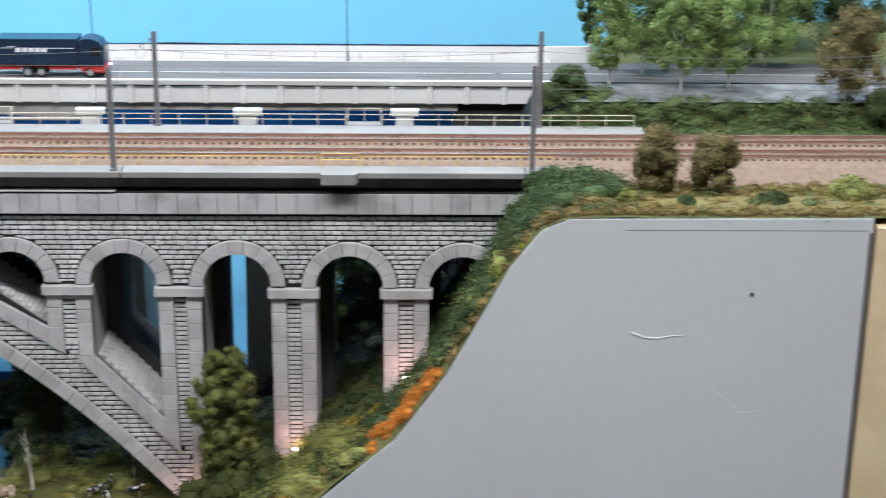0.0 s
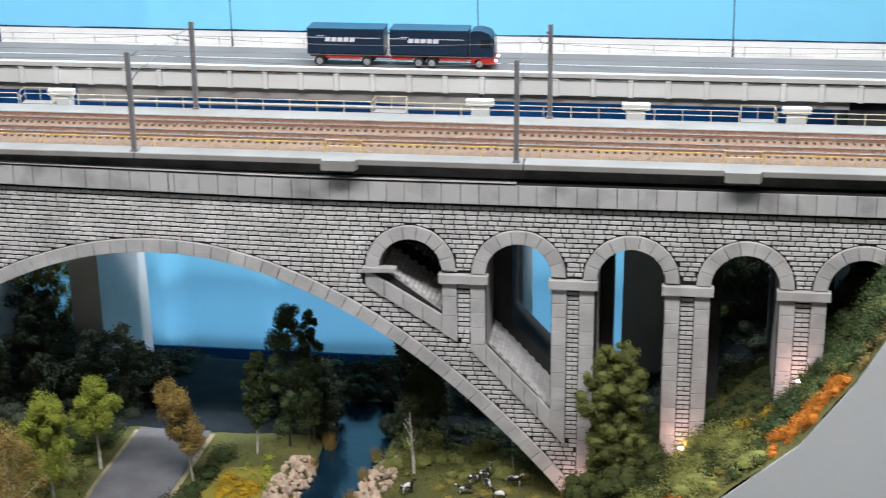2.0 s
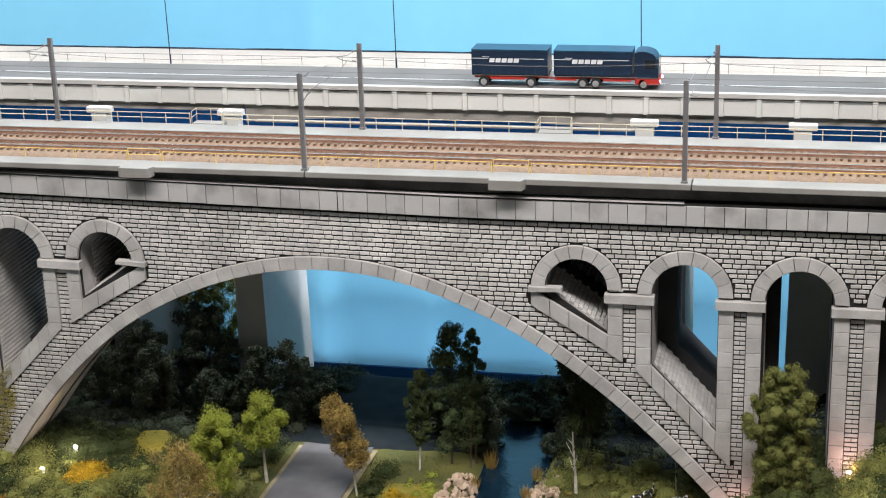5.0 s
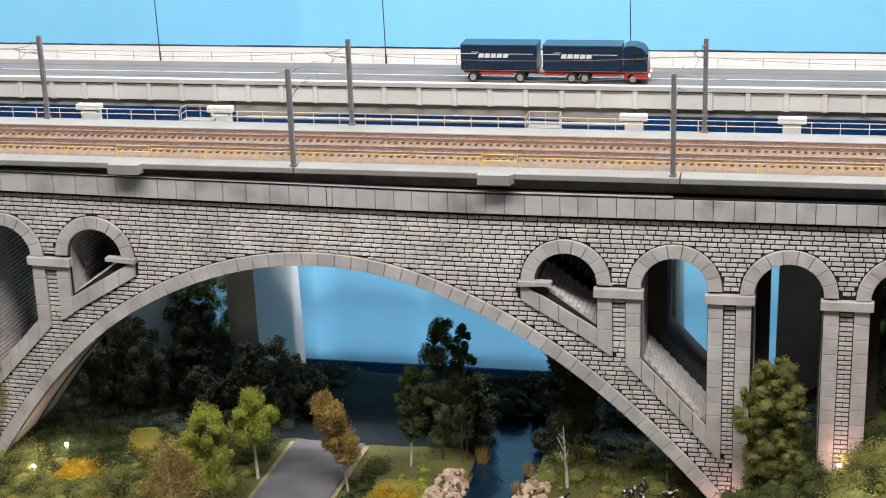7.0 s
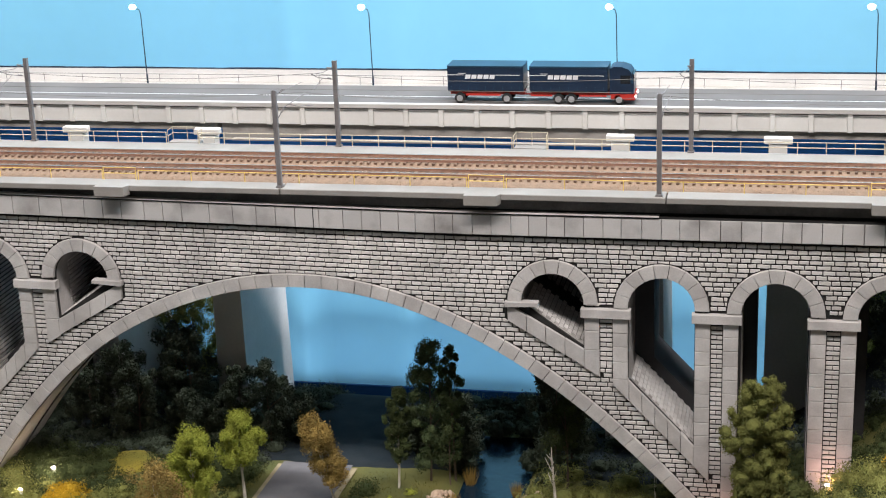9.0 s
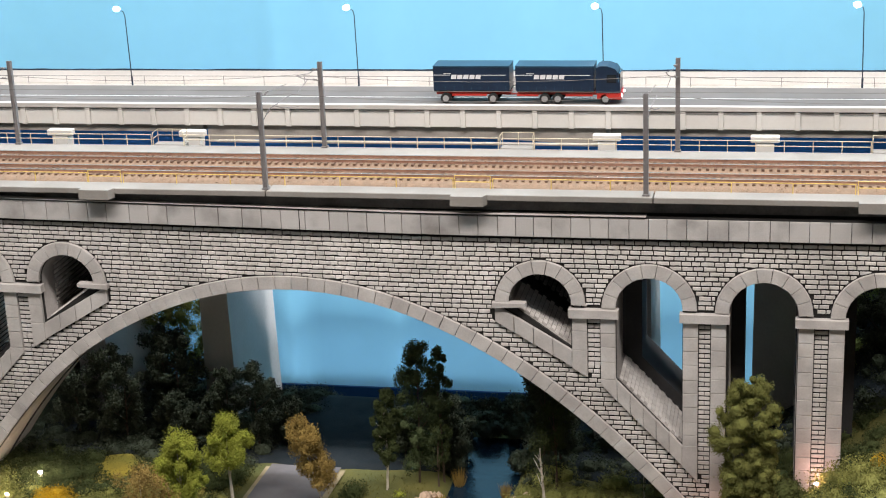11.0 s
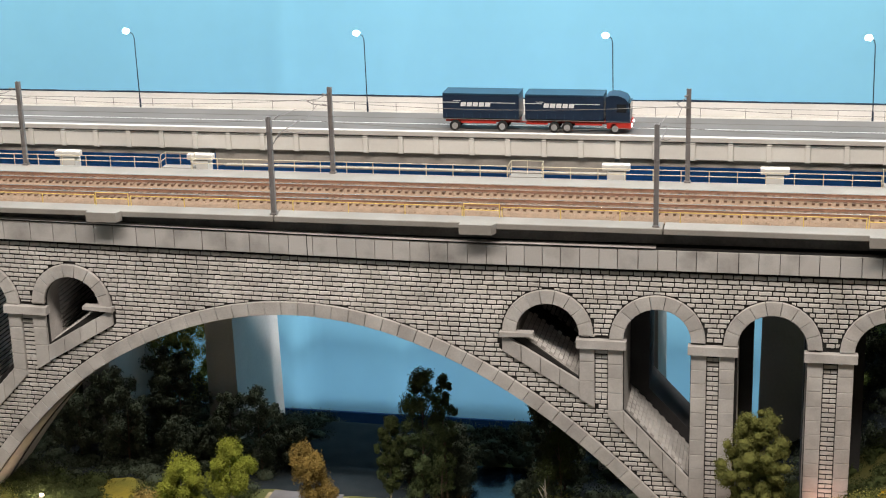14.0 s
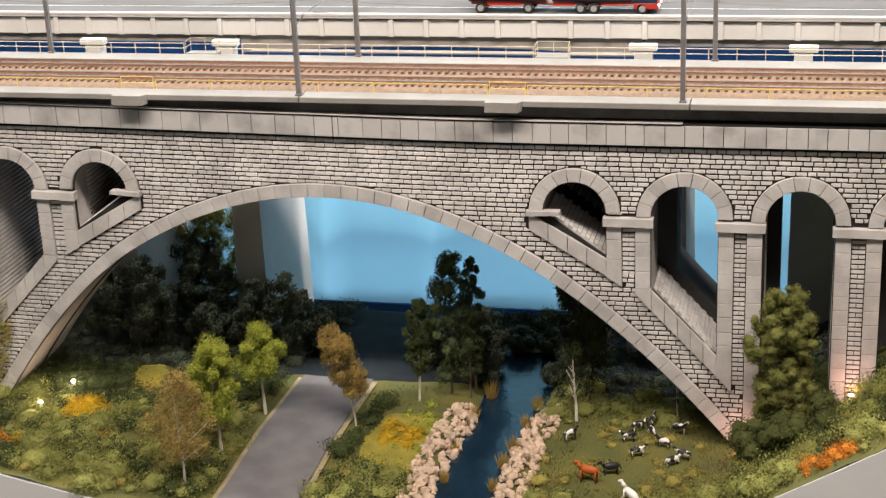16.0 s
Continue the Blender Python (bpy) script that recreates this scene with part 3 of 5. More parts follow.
bm = bmesh.new()
rows = []
for i in range(475):
    x = XL + (XR - XL) * i / 474
    prof = [(0.0086, 0.3385), (0.018, 0.3412), (0.0275, 0.3428), (0.0480, 0.3428), (0.0580, 0.3405), (0.0680, 0.3405), (0.0775, 0.3428), (0.0975, 0.3428), (0.1064, 0.3405)]
    if x > 0.70:
        prof = [(-0.022, 0.3285), (0.010, 0.3395)] + prof[2:-1] + [(0.115, 0.3375), (0.13, 0.333)]
    if len(prof) == 9:
        prof = [(0.0086, 0.3370)] + prof + [(0.1064, 0.3370)]
    if x > 0.70:
        prof = prof[:1] + prof[:1] + prof[1:]
    prof = prof[:11]
    rows.append([bm.verts.new((x, y, z + 0.0004 * noise.noise((x * 220, y * 220, 0)))) for y, z in prof])
for a, b in zip(rows, rows[1:]):
    for k in range(10):
        bm.faces.new((a[k], b[k], b[k + 1], a[k + 1]))
bmesh.ops.recalc_face_normals(bm, faces=bm.faces)
tagged(new("ballast", mesh_of(bm, "ballast", BALLAST)), "brown crushed-stone ballast bed under both tracks", "ballast", kind="structure")

rng = random.Random(21)
verts, faces = [], []
for k in range(15000):
    x = rng.uniform(XL if k % 3 else -0.45, XR if k % 3 else 0.75)
    y = rng.uniform(0.010, 0.105)
    z = lerp_table(y, [(0.0086, 0.3388), (0.018, 0.3412), (0.0275, 0.3428), (0.0480, 0.3428), (0.0580, 0.3405), (0.0680, 0.3405), (0.0775, 0.3428), (0.0975, 0.3428), (0.1064, 0.3405)])
    r = rng.uniform(0.0004, 0.0009)
    n = len(verts)
    for dx, dy, dz in ((1, 0.2, -0.3), (-0.6, 0.9, -0.2), (-0.5, -0.9, -0.3), (0.1, 0.1, 0.9)):
        verts.append((x + r * dx * rng.uniform(0.6, 1.3), y + r * dy * rng.uniform(0.6, 1.3), z + r * dz * rng.uniform(0.6, 1.2)))
    faces += [(n, n + 1, n + 3), (n + 1, n + 2, n + 3), (n + 2, n, n + 3)]
me = bpy.data.meshes.new("ballast_stones")
me.from_pydata(verts, [], faces)
me.materials.append(mat("ballast_stone", (0.33, 0.215, 0.14), 0.95, var=0.15, scale=60, fine=900, island=0.35, tint=(0.27, 0.18, 0.125)))
tagged(new("ballast_stones", me), "loose brown ballast stones between the sleepers", "ballast", kind="stuff")

for yc in (0.038, 0.0875):
    track = thing("railway_track", 0, 0, 0, "two rusty steel rails on reddish sleepers", "track", "tracks on the viaduct", "structure")
    bm = bmesh.new()
    rng = random.Random(int(yc * 1e4))
    x = XL + 0.003
    while x < XR:
        w = 0.0028
        box(bm, x, x + w, yc - 0.0150 + rng.uniform(-4e-4, 4e-4), yc + 0.0150 + rng.uniform(-4e-4, 4e-4), 0.3415, 0.3437)
        x += 0.0072
    part("sleepers", bm, SLEEPER, track, kind="stuff")
    for s in (-1, 1):
        y = yc + s * 0.0086
        bm = bmesh.new()
        box(bm, XL, XR, y - 0.0010, y + 0.0010, 0.3437, 0.3441)
        box(bm, XL, XR, y - 0.0004, y + 0.0004, 0.3441, 0.3456)
        web = part("rail_web", bm, RUST, track)
        bm = bmesh.new()
        chamfer_box(bm, XL, XR, y - 0.0007, y + 0.0007, 0.3456, 0.3464, 0.0002)
        part("rail_head", bm, RAIL, track, "polished steel rail head")


def railing(name, label, pts, height, bars, radius, material, group):
    """Posts at the points, with bars from post to post."""
    ob = thing(name, *pts[0], label, "railing", group)
    ob.location = (0, 0, 0)
    for p in pts:
        bm = bmesh.new()
        tube(bm, [p, (p[0], p[1], p[2] + height)], radius * 1.1, 5)
        part("post", bm, material, ob)
    for b in bars:
        bm = bmesh.new()
        tube(bm, [(p[0], p[1], p[2] + b) for p in pts], radius, 5)
        part("bar", bm, material, ob)
    return ob


REFF = [-0.218, 0.141, 0.500]
ends = [-0.5765] + REFF + [0.720]
for a, b in zip(ends, ends[1:]):
    n = 6
    x0, x1 = a + 0.0185, (b - 0.0185 if b < 0.7 else 0.69)
    railing("front_railing", "thin yellow handrail along the front walkway", [(x0 + (x1 - x0) * i / n, 0.0075, 0.3401) for i in range(n + 1)], 0.0095, (0.0094,), 0.0004, YELLOW, "front handrails")
for x in REFF:
    railing("refuge_railing", "yellow handrail round a walkway refuge", [(x - 0.0165, 0.0060, 0.3402), (x - 0.0158, -0.0195, 0.3402), (x + 0.0130, -0.0195, 0.3402), (x + 0.0165, 0.0060, 0.3402)][0:4:3],
            0.0125, (0.0122, 0.0065), 0.0004, YELLOW, "refuge handrails")
REFB = [-0.563, -0.2045, 0.160, 0.5185]
ends = REFB + [0.80]
for a, b in zip(ends, ends[1:]):
    x0, x1 = a + 0.018, b - 0.018
    n = 12 if b < 0.7 else 9
    railing("rear_railing", "cream three-bar handrail along the rear walkway", [(x0 + (x1 - x0) * i / n, 0.1420, 0.3412) for i in range(n + 1)], 0.0118, (0.0116, 0.0064), 0.00044, CREAM, "rear handrails")
for x in REFB:
    railing("refuge_railing", "cream handrail round a walkway refuge", [(x - 0.0165, 0.1430, 0.3413), (x - 0.0160, 0.1560, 0.3419), (x, 0.1560, 0.3419), (x + 0.0160, 0.1560, 0.3419), (x + 0.0165, 0.1430, 0.3413)],
            0.0135, (0.0133, 0.007), 0.00034, CREAM, "refuge handrails")


# ---- overhead line ----
def catenary_mast(x, y, z, top, side, arm, label):
    ob = thing("catenary_mast", x, y, z, label, "mast", "overhead line masts")
    h = top - z
    bm = bmesh.new()
    for s in (-1, 1):
        box(bm, s * 0.0019 - 0.0003, s * 0.0019 + 0.0003, -0.0020, 0.0020, 0, h)
    box(bm, -0.0016, 0.0016, -0.0004, 0.0004, 0, h)
    part("column", bm, MAST, ob)
    bm = bmesh.new()
    box(bm, -0.0032, 0.0032, -0.0030, 0.0030, 0, 0.0016)
    part("foot_plate", bm, MAST, ob)
    if arm and side > 0:
        for name, a, b, c, r in (("stay_tube", (0, 0.001, h - 0.004), (arm * 0.010, 0.016, h - 0.001), (arm * 0.018, 0.030, h + 0.001), 0.0004),
                                 ("cantilever_tube", (0, 0.001, h - 0.030), (arm * 0.006, 0.010, h - 0.018), (arm * 0.020, 0.034, h - 0.010), 0.0005),
                                 ("steady_arm", (arm * 0.008, 0.014, h - 0.016), (arm * 0.016, 0.022, h - 0.020), (arm * 0.026, 0.036, h - 0.022), 0.00035)):
            bm = bmesh.new()
            tube(bm, [a, b, c], r, 5)
            part(name, bm, MAST, ob)
        for px, py, pz in ((arm * 0.004, 0.006, h - 0.0030), (arm * 0.004, 0.007, h - 0.022)):
            bm = bmesh.new()
            for k in range(3):
                bmesh.ops.create_icosphere(bm, subdivisions=1, radius=0.0011, matrix=Matrix.Translation((px + arm * 0.0009 * k, py + 0.0016 * k, pz + 0.0009 * k)))
            part("insulator", bm, MAST, ob)
    elif arm:
        bm = bmesh.new()
        tube(bm, [(0, side * 0.001, h - 0.019), (arm * 0.012, side * 0.020, h - 0.013), (arm * 0.016, side * 0.028, h - 0.008)], 0.00045, 5)
        part("cantilever_tube", bm, MAST, ob)
        bm = bmesh.new()
        tube(bm, [(0, side * 0.001, h - 0.005), (arm * 0.008, side * 0.014, h - 0.009), (arm * 0.016, side * 0.028, h - 0.008)], 0.00035, 5)
        part("stay_tube", bm, MAST, ob)
        bm = bmesh.new()
        tube(bm, [(arm * 0.009, side * 0.016, h - 0.015), (arm * 0.015, side * 0.030, h - 0.024)], 0.00035, 5)
        part("steady_arm", bm, MAST, ob)
        for px, py, pz in ((arm * 0.003, side * 0.006, h - 0.0170), (arm * 0.003, side * 0.006, h - 0.0063)):
            bm = bmesh.new()
            for k in range(3):
                bmesh.ops.create_icosphere(bm, subdivisions=1, radius=0.0011, matrix=Matrix.Translation((px + arm * 0.0009 * k, py + side * 0.0016 * k, pz + 0.0005 * k)))
            part("insulator", bm, MAST, ob)
    return ob


for x, y, z, top, side, arm in ((-0.410, -0.006, 0.340, 0.4325, 1, 1), (-0.053, -0.006, 0.340, 0.4325, 1, 1), (0.300, -0.006, 0.340, 0.433, 1, 0.35), (0.671, -0.006, 0.340, 0.4365, 1, 0),
                                (-0.371, 0.142, 0.3412, 0.430, -1, -1), (-0.0365, 0.142, 0.3412, 0.4295, -1, -1), (0.3185, 0.142, 0.3412, 0.4335, -1, -0.6), (0.689, 0.142, 0.3412, 0.4355, -1, 0)):
    catenary_mast(x, y, z, top, side, arm, "grey steel H-section mast of the overhead line on the walkway")
for yc, xs in ((0.030, (-0.95, -0.394, -0.037, 0.306, 0.671, 1.03, 1.42)), (0.113, (-0.95, -0.387, -0.0525, 0.309, 0.689, 1.05, 1.42))):
    line = thing("overhead_wire", 0, yc, 0.42, "thin overhead contact line above a track", "wire", "overhead wires")
    line.location = (0, 0, 0)
    bm = bmesh.new()
    pts = []
    for a, b in zip(xs, xs[1:]):
        for k in range(8):
            t = k / 8
            pts.append((a + (b - a) * t, yc, 0.4225 - 0.026 * t * (1 - t)))
    tube(bm, pts, 0.00022, 4)
    part("messenger_wire", bm, WIRE, line)
    bm = bmesh.new()
    tube(bm, [(xs[0], yc, 0.4065), (xs[-1], yc, 0.4065)], 0.00022, 4)
    part("contact_wire", bm, WIRE, line)

# ---- the road bridge behind ----
bridge = thing("road_bridge", 0, 0, 0, "pale concrete road bridge behind the railway viaduct", "bridge", kind="structure")
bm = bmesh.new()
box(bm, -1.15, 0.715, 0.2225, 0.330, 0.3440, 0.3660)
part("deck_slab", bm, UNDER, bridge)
bm = bmesh.new()
box(bm, -1.15, 1.42, 0.2222, 0.3090, 0.3662, 0.3667)
part("carriageway", bm, ROAD, bridge)
bm = bmesh.new()
box(bm, -1.15, 1.42, 0.2572, 0.2583, 0.36675, 0.36695)
part("centre_line", bm, LINE, bridge)
bm = bmesh.new()
box(bm, -1.15, 0.715, 0.2150, 0.2220, 0.3636, 0.3682)
part("kerb", bm, mat("kerb_concrete", (0.56, 0.54, 0.51), 0.85, var=0.08, scale=30, fine=400), bridge, "pale concrete kerb")
bm = bmesh.new()
box(bm, -1.15, 0.712, 0.2185, 0.2224, 0.3445, 0.3614)
part("edge_beam", bm, WHITE, bridge)
x = -1.12
while x < 0.70:
    bm = bmesh.new()
    chamfer_box(bm, x, x + 0.0052, 0.2160, 0.2184, 0.3440, 0.3634, 0.0004)
    part("edge_rib", bm, WHITE, bridge)
    x += 0.0378
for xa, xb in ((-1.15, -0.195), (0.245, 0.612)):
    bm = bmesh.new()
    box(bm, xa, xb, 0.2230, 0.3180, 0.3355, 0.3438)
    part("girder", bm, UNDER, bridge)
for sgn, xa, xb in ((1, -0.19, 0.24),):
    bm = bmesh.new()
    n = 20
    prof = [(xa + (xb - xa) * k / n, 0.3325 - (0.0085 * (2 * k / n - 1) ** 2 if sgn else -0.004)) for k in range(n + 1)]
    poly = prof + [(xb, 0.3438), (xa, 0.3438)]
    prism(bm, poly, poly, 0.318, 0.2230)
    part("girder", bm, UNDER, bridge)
bm = bmesh.new()
box(bm, -1.15, 0.764, 0.3260, 0.3290, 0.3600, 0.3805)
part("rear_parapet", bm, WHITEWALL, bridge, "white board along the far edge")
bm = bmesh.new()
n = 240
lo, hi = [], []
for i in range(n + 1):
    x = -1.15 + 1.86 * i / n
    h = 0.0012 + 0.0009 * noise.noise((x * 14, 2, 5)) + 0.0006 * noise.noise((x * 60, 2, 5))
    lo.append(bm.verts.new((x, 0.3258, 0.3806)))
    hi.append(bm.verts.new((x, 0.3258, 0.3806 + max(0.0006, h))))
back = [bm.verts.new((v.co.x, 0.3290, v.co.z)) for v in hi]
for i in range(n):
    bm.faces.new((lo[i], lo[i + 1], hi[i + 1], hi[i]))
    bm.faces.new((hi[i], hi[i + 1], back[i + 1], back[i]))
part("dark_capping", bm, DARKBLUE, bridge, "ragged dark blue strip on the parapet")
bm = bmesh.new()
box(bm, -1.15, 0.70, 0.3660, 0.3690, 0.2500, 0.3280)
part("blue_valance", bm, mat("deep_blue_valance", (0.035, 0.19, 0.58), 0.8, var=0.12, scale=6, fine=60, spec=0.1), bridge, "deep blue painted board hung behind the bridge")
bm = bmesh.new()
box(bm, -0.172, 0.236, 0.2000, 0.2080, 0.3300, 0.3314)
part("service_duct", bm, CONCRETE, bridge, "slim pale concrete duct under the main span")
for x in (-0.653, -0.500, -0.345, -0.195, 0.2445, 0.4010, 0.5580):
    bm = bmesh.new()
    box(bm, x - 0.0138, x + 0.0142, 0.1850, 0.1950, 0.3392, 0.3455)
    bmesh.ops.bevel(bm, geom=bm.edges[:], offset=0.0006, segments=2, affect="EDGES")
    part("pier_cap", bm, WHITE, bridge)
    bm = bmesh.new()
    box(bm, x - 0.0086, x + 0.0090, 0.1862, 0.2005, 0.2200, 0.3393)
    part("pier_neck", bm, WHITE, bridge)
    for xl, xr in ([{0.2445: (0.2290, 0.2870), 0.4010: (0.3945, 0.4360)}.get(x, (x - 0.0125, x + 0.0175))]):
        bm = bmesh.new()
        prof = [(0.200, -0.10), (0.362, -0.10), (0.354, 0.235), (0.320, 0.262), (0.200, 0.262)] if x < 0 else [(0.200, -0.10), (0.320, -0.10), (0.320, 0.262), (0.200, 0.262)]
        sides = [[bm.verts.new((xx + k * 0.004 * (z < 0), y, z)) for y, z in prof] for xx, k in ((xl, -1), (xr, 1))]
        bm.faces.new(sides[0][::-1])
        bm.faces.new(sides[1])
        for i in range(len(prof)):
            j = (i + 1) % len(prof)
            bm.faces.new((sides[0][i], sides[0][j], sides[1][j], sides[1][i]))
        bmesh.ops.recalc_face_normals(bm, faces=bm.faces[:])
        part("pier", bm, PIER, bridge)
# Block added under the bridge end; its dark colour stands for shade.
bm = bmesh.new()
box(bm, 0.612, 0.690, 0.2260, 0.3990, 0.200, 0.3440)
part("abutment", bm, REAR, bridge, "added abutment block in shade-dark masonry")
n = 38
pts = [(-1.10 + 1.80 * i / n, 0.3150, 0.3662) for i in range(n + 1)]
railing("bridge_railing", "thin grey wire railing along the far edge of the road bridge", pts, 0.0105, (0.0103,), 0.00032, MAST, "bridge railings")


def street_lamp(x, y, z):
    ob = thing("street_lamp", x, y, z, "slender dark street lamp with a lit white globe head", "street lamp", "street lamps on the bridge")
    bm = bmesh.new()
    tube(bm, [(0, 0, 0), (-0.0010, 0, 0.079), (-0.0020, -0.0010, 0.0842), (-0.0065, -0.0040, 0.0875)], 0.00065, 6, 0.0004)
    part("pole", bm, DARKBLUE, ob)
    bm = bmesh.new()
    tube(bm, [(0, 0, 0), (0, 0, 0.010)], 0.0011, 8)
    part("base", bm, DARKBLUE, ob)
    bm = bmesh.new()
    bmesh.ops.create_uvsphere(bm, u_segments=12, v_segments=8, radius=0.0035, matrix=Matrix.Translation((-0.0080, -0.0050, 0.0880)) @ Matrix.Diagonal((1.15, 1, 0.9, 1)))
    part("lamp_head", bm, GLOW_W, ob, "glowing white lamp head", True)
    return ob


lamp = street_lamp(-0.042, 0.311, 0.3667)
for x in (-0.308, -0.575, 0.229, 0.498):
    copy_thing(lamp, pose(x, 0.311, 0.3667))

# ---- greenery ----
def leaves_mesh(name, blobs, material, leaf, seed, core=0.0):
    """Small tilted leaf flakes spread through ellipsoid clumps: blobs are (x, y, z, rx, ry, rz, count)."""
    g = np.random.default_rng(seed)
    V, F = [], []
    base = 0
    for x, y, z, rx, ry, rz, count in blobs:
        d = g.normal(size=(count, 3))
        d /= np.linalg.norm(d, axis=1)[:, None]
        r = g.uniform(0.40, 1.0, count) ** 0.5 * g.uniform(0.82, 1.2, count) * np.where(g.uniform(size=count) < 0.10, g.uniform(1.0, 1.45, count), 1.0)
        p = d * r[:, None] * np.array([rx, ry, rz]) + np.array([x, y, z])
        a = g.normal(size=(count, 3))
        a /= np.linalg.norm(a, axis=1)[:, None]
        b = np.cross(a, d + 0.3 * g.normal(size=(count, 3)))
        b /= np.linalg.norm(b, axis=1)[:, None] + 1e-9
        s = (leaf * g.uniform(0.6, 1.4, count))[:, None]
        quad = np.stack([p - a * s * 0.5, p + b * s * 0.38, p + a * s * 0.6, p - b * s * 0.38 + a * s * 0.1], 1).reshape(-1, 3)
        V.append(quad)
        F.append(np.arange(count * 4).reshape(-1, 4) + base)
        base += count * 4
    if core:
        bm = bmesh.new()
        bmesh.ops.create_icosphere(bm, subdivisions=2, radius=1.0)
        tv = np.array([v.co[:] for v in bm.verts])
        tf = np.array([[v.index for v in f.verts] for f in bm.faces])
        bm.free()
        tf = np.concatenate([tf, tf[:, :1]], 1)[:, :3]
        cores = []
        for x, y, z, rx, ry, rz, count in blobs:
            p = tv * (core * g.uniform(0.82, 1.12, (len(tv), 1))) * np.array([rx, ry, rz]) + np.array([x, y, z])
            V.append(p)
            cores.append(tf + base)
            base += len(tv)
        F = [f.tolist() for f in F] + [c.tolist() for c in cores]
        F = [face for block in F for face in block]
    else:
        F = np.concatenate(F).tolist()
    me = bpy.data.meshes.new(name)
    me.from_pydata(np.concatenate(V).tolist(), [], F)
    me.materials.append(material)
    me.update()
    return me


def tree(name, x, y, z, height, crown, stem, bark, leaf_material, seed, label, stem_r=0.0014, lean=0.0, leaf=0.0015, dens=1.0, clumps=26, group="", taper=1.0):
    """A tree: tapered trunk with limbs, crown of many clumps. crown: (rx, rz); stem: bare height."""
    g = random.Random(seed)
    ob = thing(name, x, y, z, label, "tree", group)
    rx, rz = crown
    bm = bmesh.new()
    topz = height - rz * 0.5
    pts = [(lean * height * (t ** 1.5) + 0.0015 * math.sin(3 * t + seed), 0.001 * math.sin(5 * t), topz * t - 0.004 * (t == 0)) for t in (0, 0.2, 0.4, 0.6, 0.8, 1)]
    tube(bm, pts, stem_r, 7, stem_r * 0.25)
    part("trunk", bm, bark, ob)
    blobs = []
    cz = (stem + height) / 2
    half = (height - stem) / 2
    clumps = int(clumps * 1.8)
    for k in range(clumps):
        t = (k + 0.5) / clumps
        zz = stem + (height - stem) * t
        prof = math.sqrt(max(0.05, 1 - ((t - 0.45) / 0.58) ** 2)) * (1 - (1 - taper) * t)
        a = g.uniform(0, 6.28)
        rr = rx * prof * g.uniform(0.15, 0.98)
        ox = lean * height * (zz / height) ** 1.5
        px, py = ox + rr * math.cos(a), rr * math.sin(a)
        cr = g.uniform(0.15, 0.36) * rx
        blobs.append((px, py, zz, cr, cr, cr * g.uniform(0.8, 1.5), int(330 * dens)))
        if k % 5 == 0 and zz < height * 0.85:
            bm = bmesh.new()
            z0 = max(stem * 0.75, zz - rx * 0.8)
            tube(bm, [(ox * 0.7, 0, z0), (ox + 0.5 * rr * math.cos(a), 0.5 * rr * math.sin(a), (z0 + zz) / 2), (px, py, zz)], stem_r * 0.42, 5, stem_r * 0.12)
            part("limb", bm, bark, ob)
    me = leaves_mesh("crown", blobs, leaf_material, leaf, seed, 0.4 if dens > 0.8 else 0.0)
    cr = new("crown", me)
    cr.parent = ob
    return ob


def bush(x, y, z, rx, rz, material, seed, label, leaf=0.0018, n=16, count=300, name="bush"):
    g = random.Random(seed)
    blobs = []
    for k in range(n):
        a, t = g.uniform(0, 6.28), g.random()
        prof = math.sqrt(max(0.1, 1 - (1.6 * t - 0.6) ** 2))
        rr = rx * 0.65 * prof * math.sqrt(g.random())
        c = rx * g.uniform(0.28, 0.45)
        blobs.append((rr * math.cos(a), rr * math.sin(a), c * 0.6 + t * max(0.0, rz - 1.4 * c), c, c, c * 0.9, count))
    ob = new(name, leaves_mesh(name, blobs, material, leaf, seed, 0.72))
    ob.location = (x, y, z)
    return tagged(ob, label, "bush")


def cover(name, label, material, zones, seed, leaf=0.0017, size=0.008, count=60):
    """Low growth over zones of ground: (x0, x1, y0, y1, clumps)."""
    g = random.Random(seed)
    blobs = []
    for x0, x1, y0, y1, n in zones:
        for k in range(n):
            x, y = g.uniform(x0, x1), g.uniform(y0, y1)
            if abs(x - road_x(y)) < (0.058 if x < road_x(y) else 0.046) and y < 0.14 and x < 0.1 or abs(x - river_x(y)) < 0.046:
                continue
            if name != "flowers" and any(math.hypot(x - fx, y - fy) < fr for fx, fy, fr in FLOWERS):
                continue
            c = size * g.choice((0.5, 0.7, 0.8, 1.0, 1.3))
            blobs.append((x, y, ground(x, y) + c * 0.25, c * g.uniform(0.8, 1.4), c * g.uniform(0.8, 1.4), c * g.uniform(0.5, 1.0), int(count * (c / size) ** 1.5 * (1.0 if y < 0.09 or x > 0.66 else 0.7)) + 8))
    return tagged(new(name, leaves_mesh(name, blobs, material, leaf, seed, 0.52)), label, "undergrowth", kind="stuff")


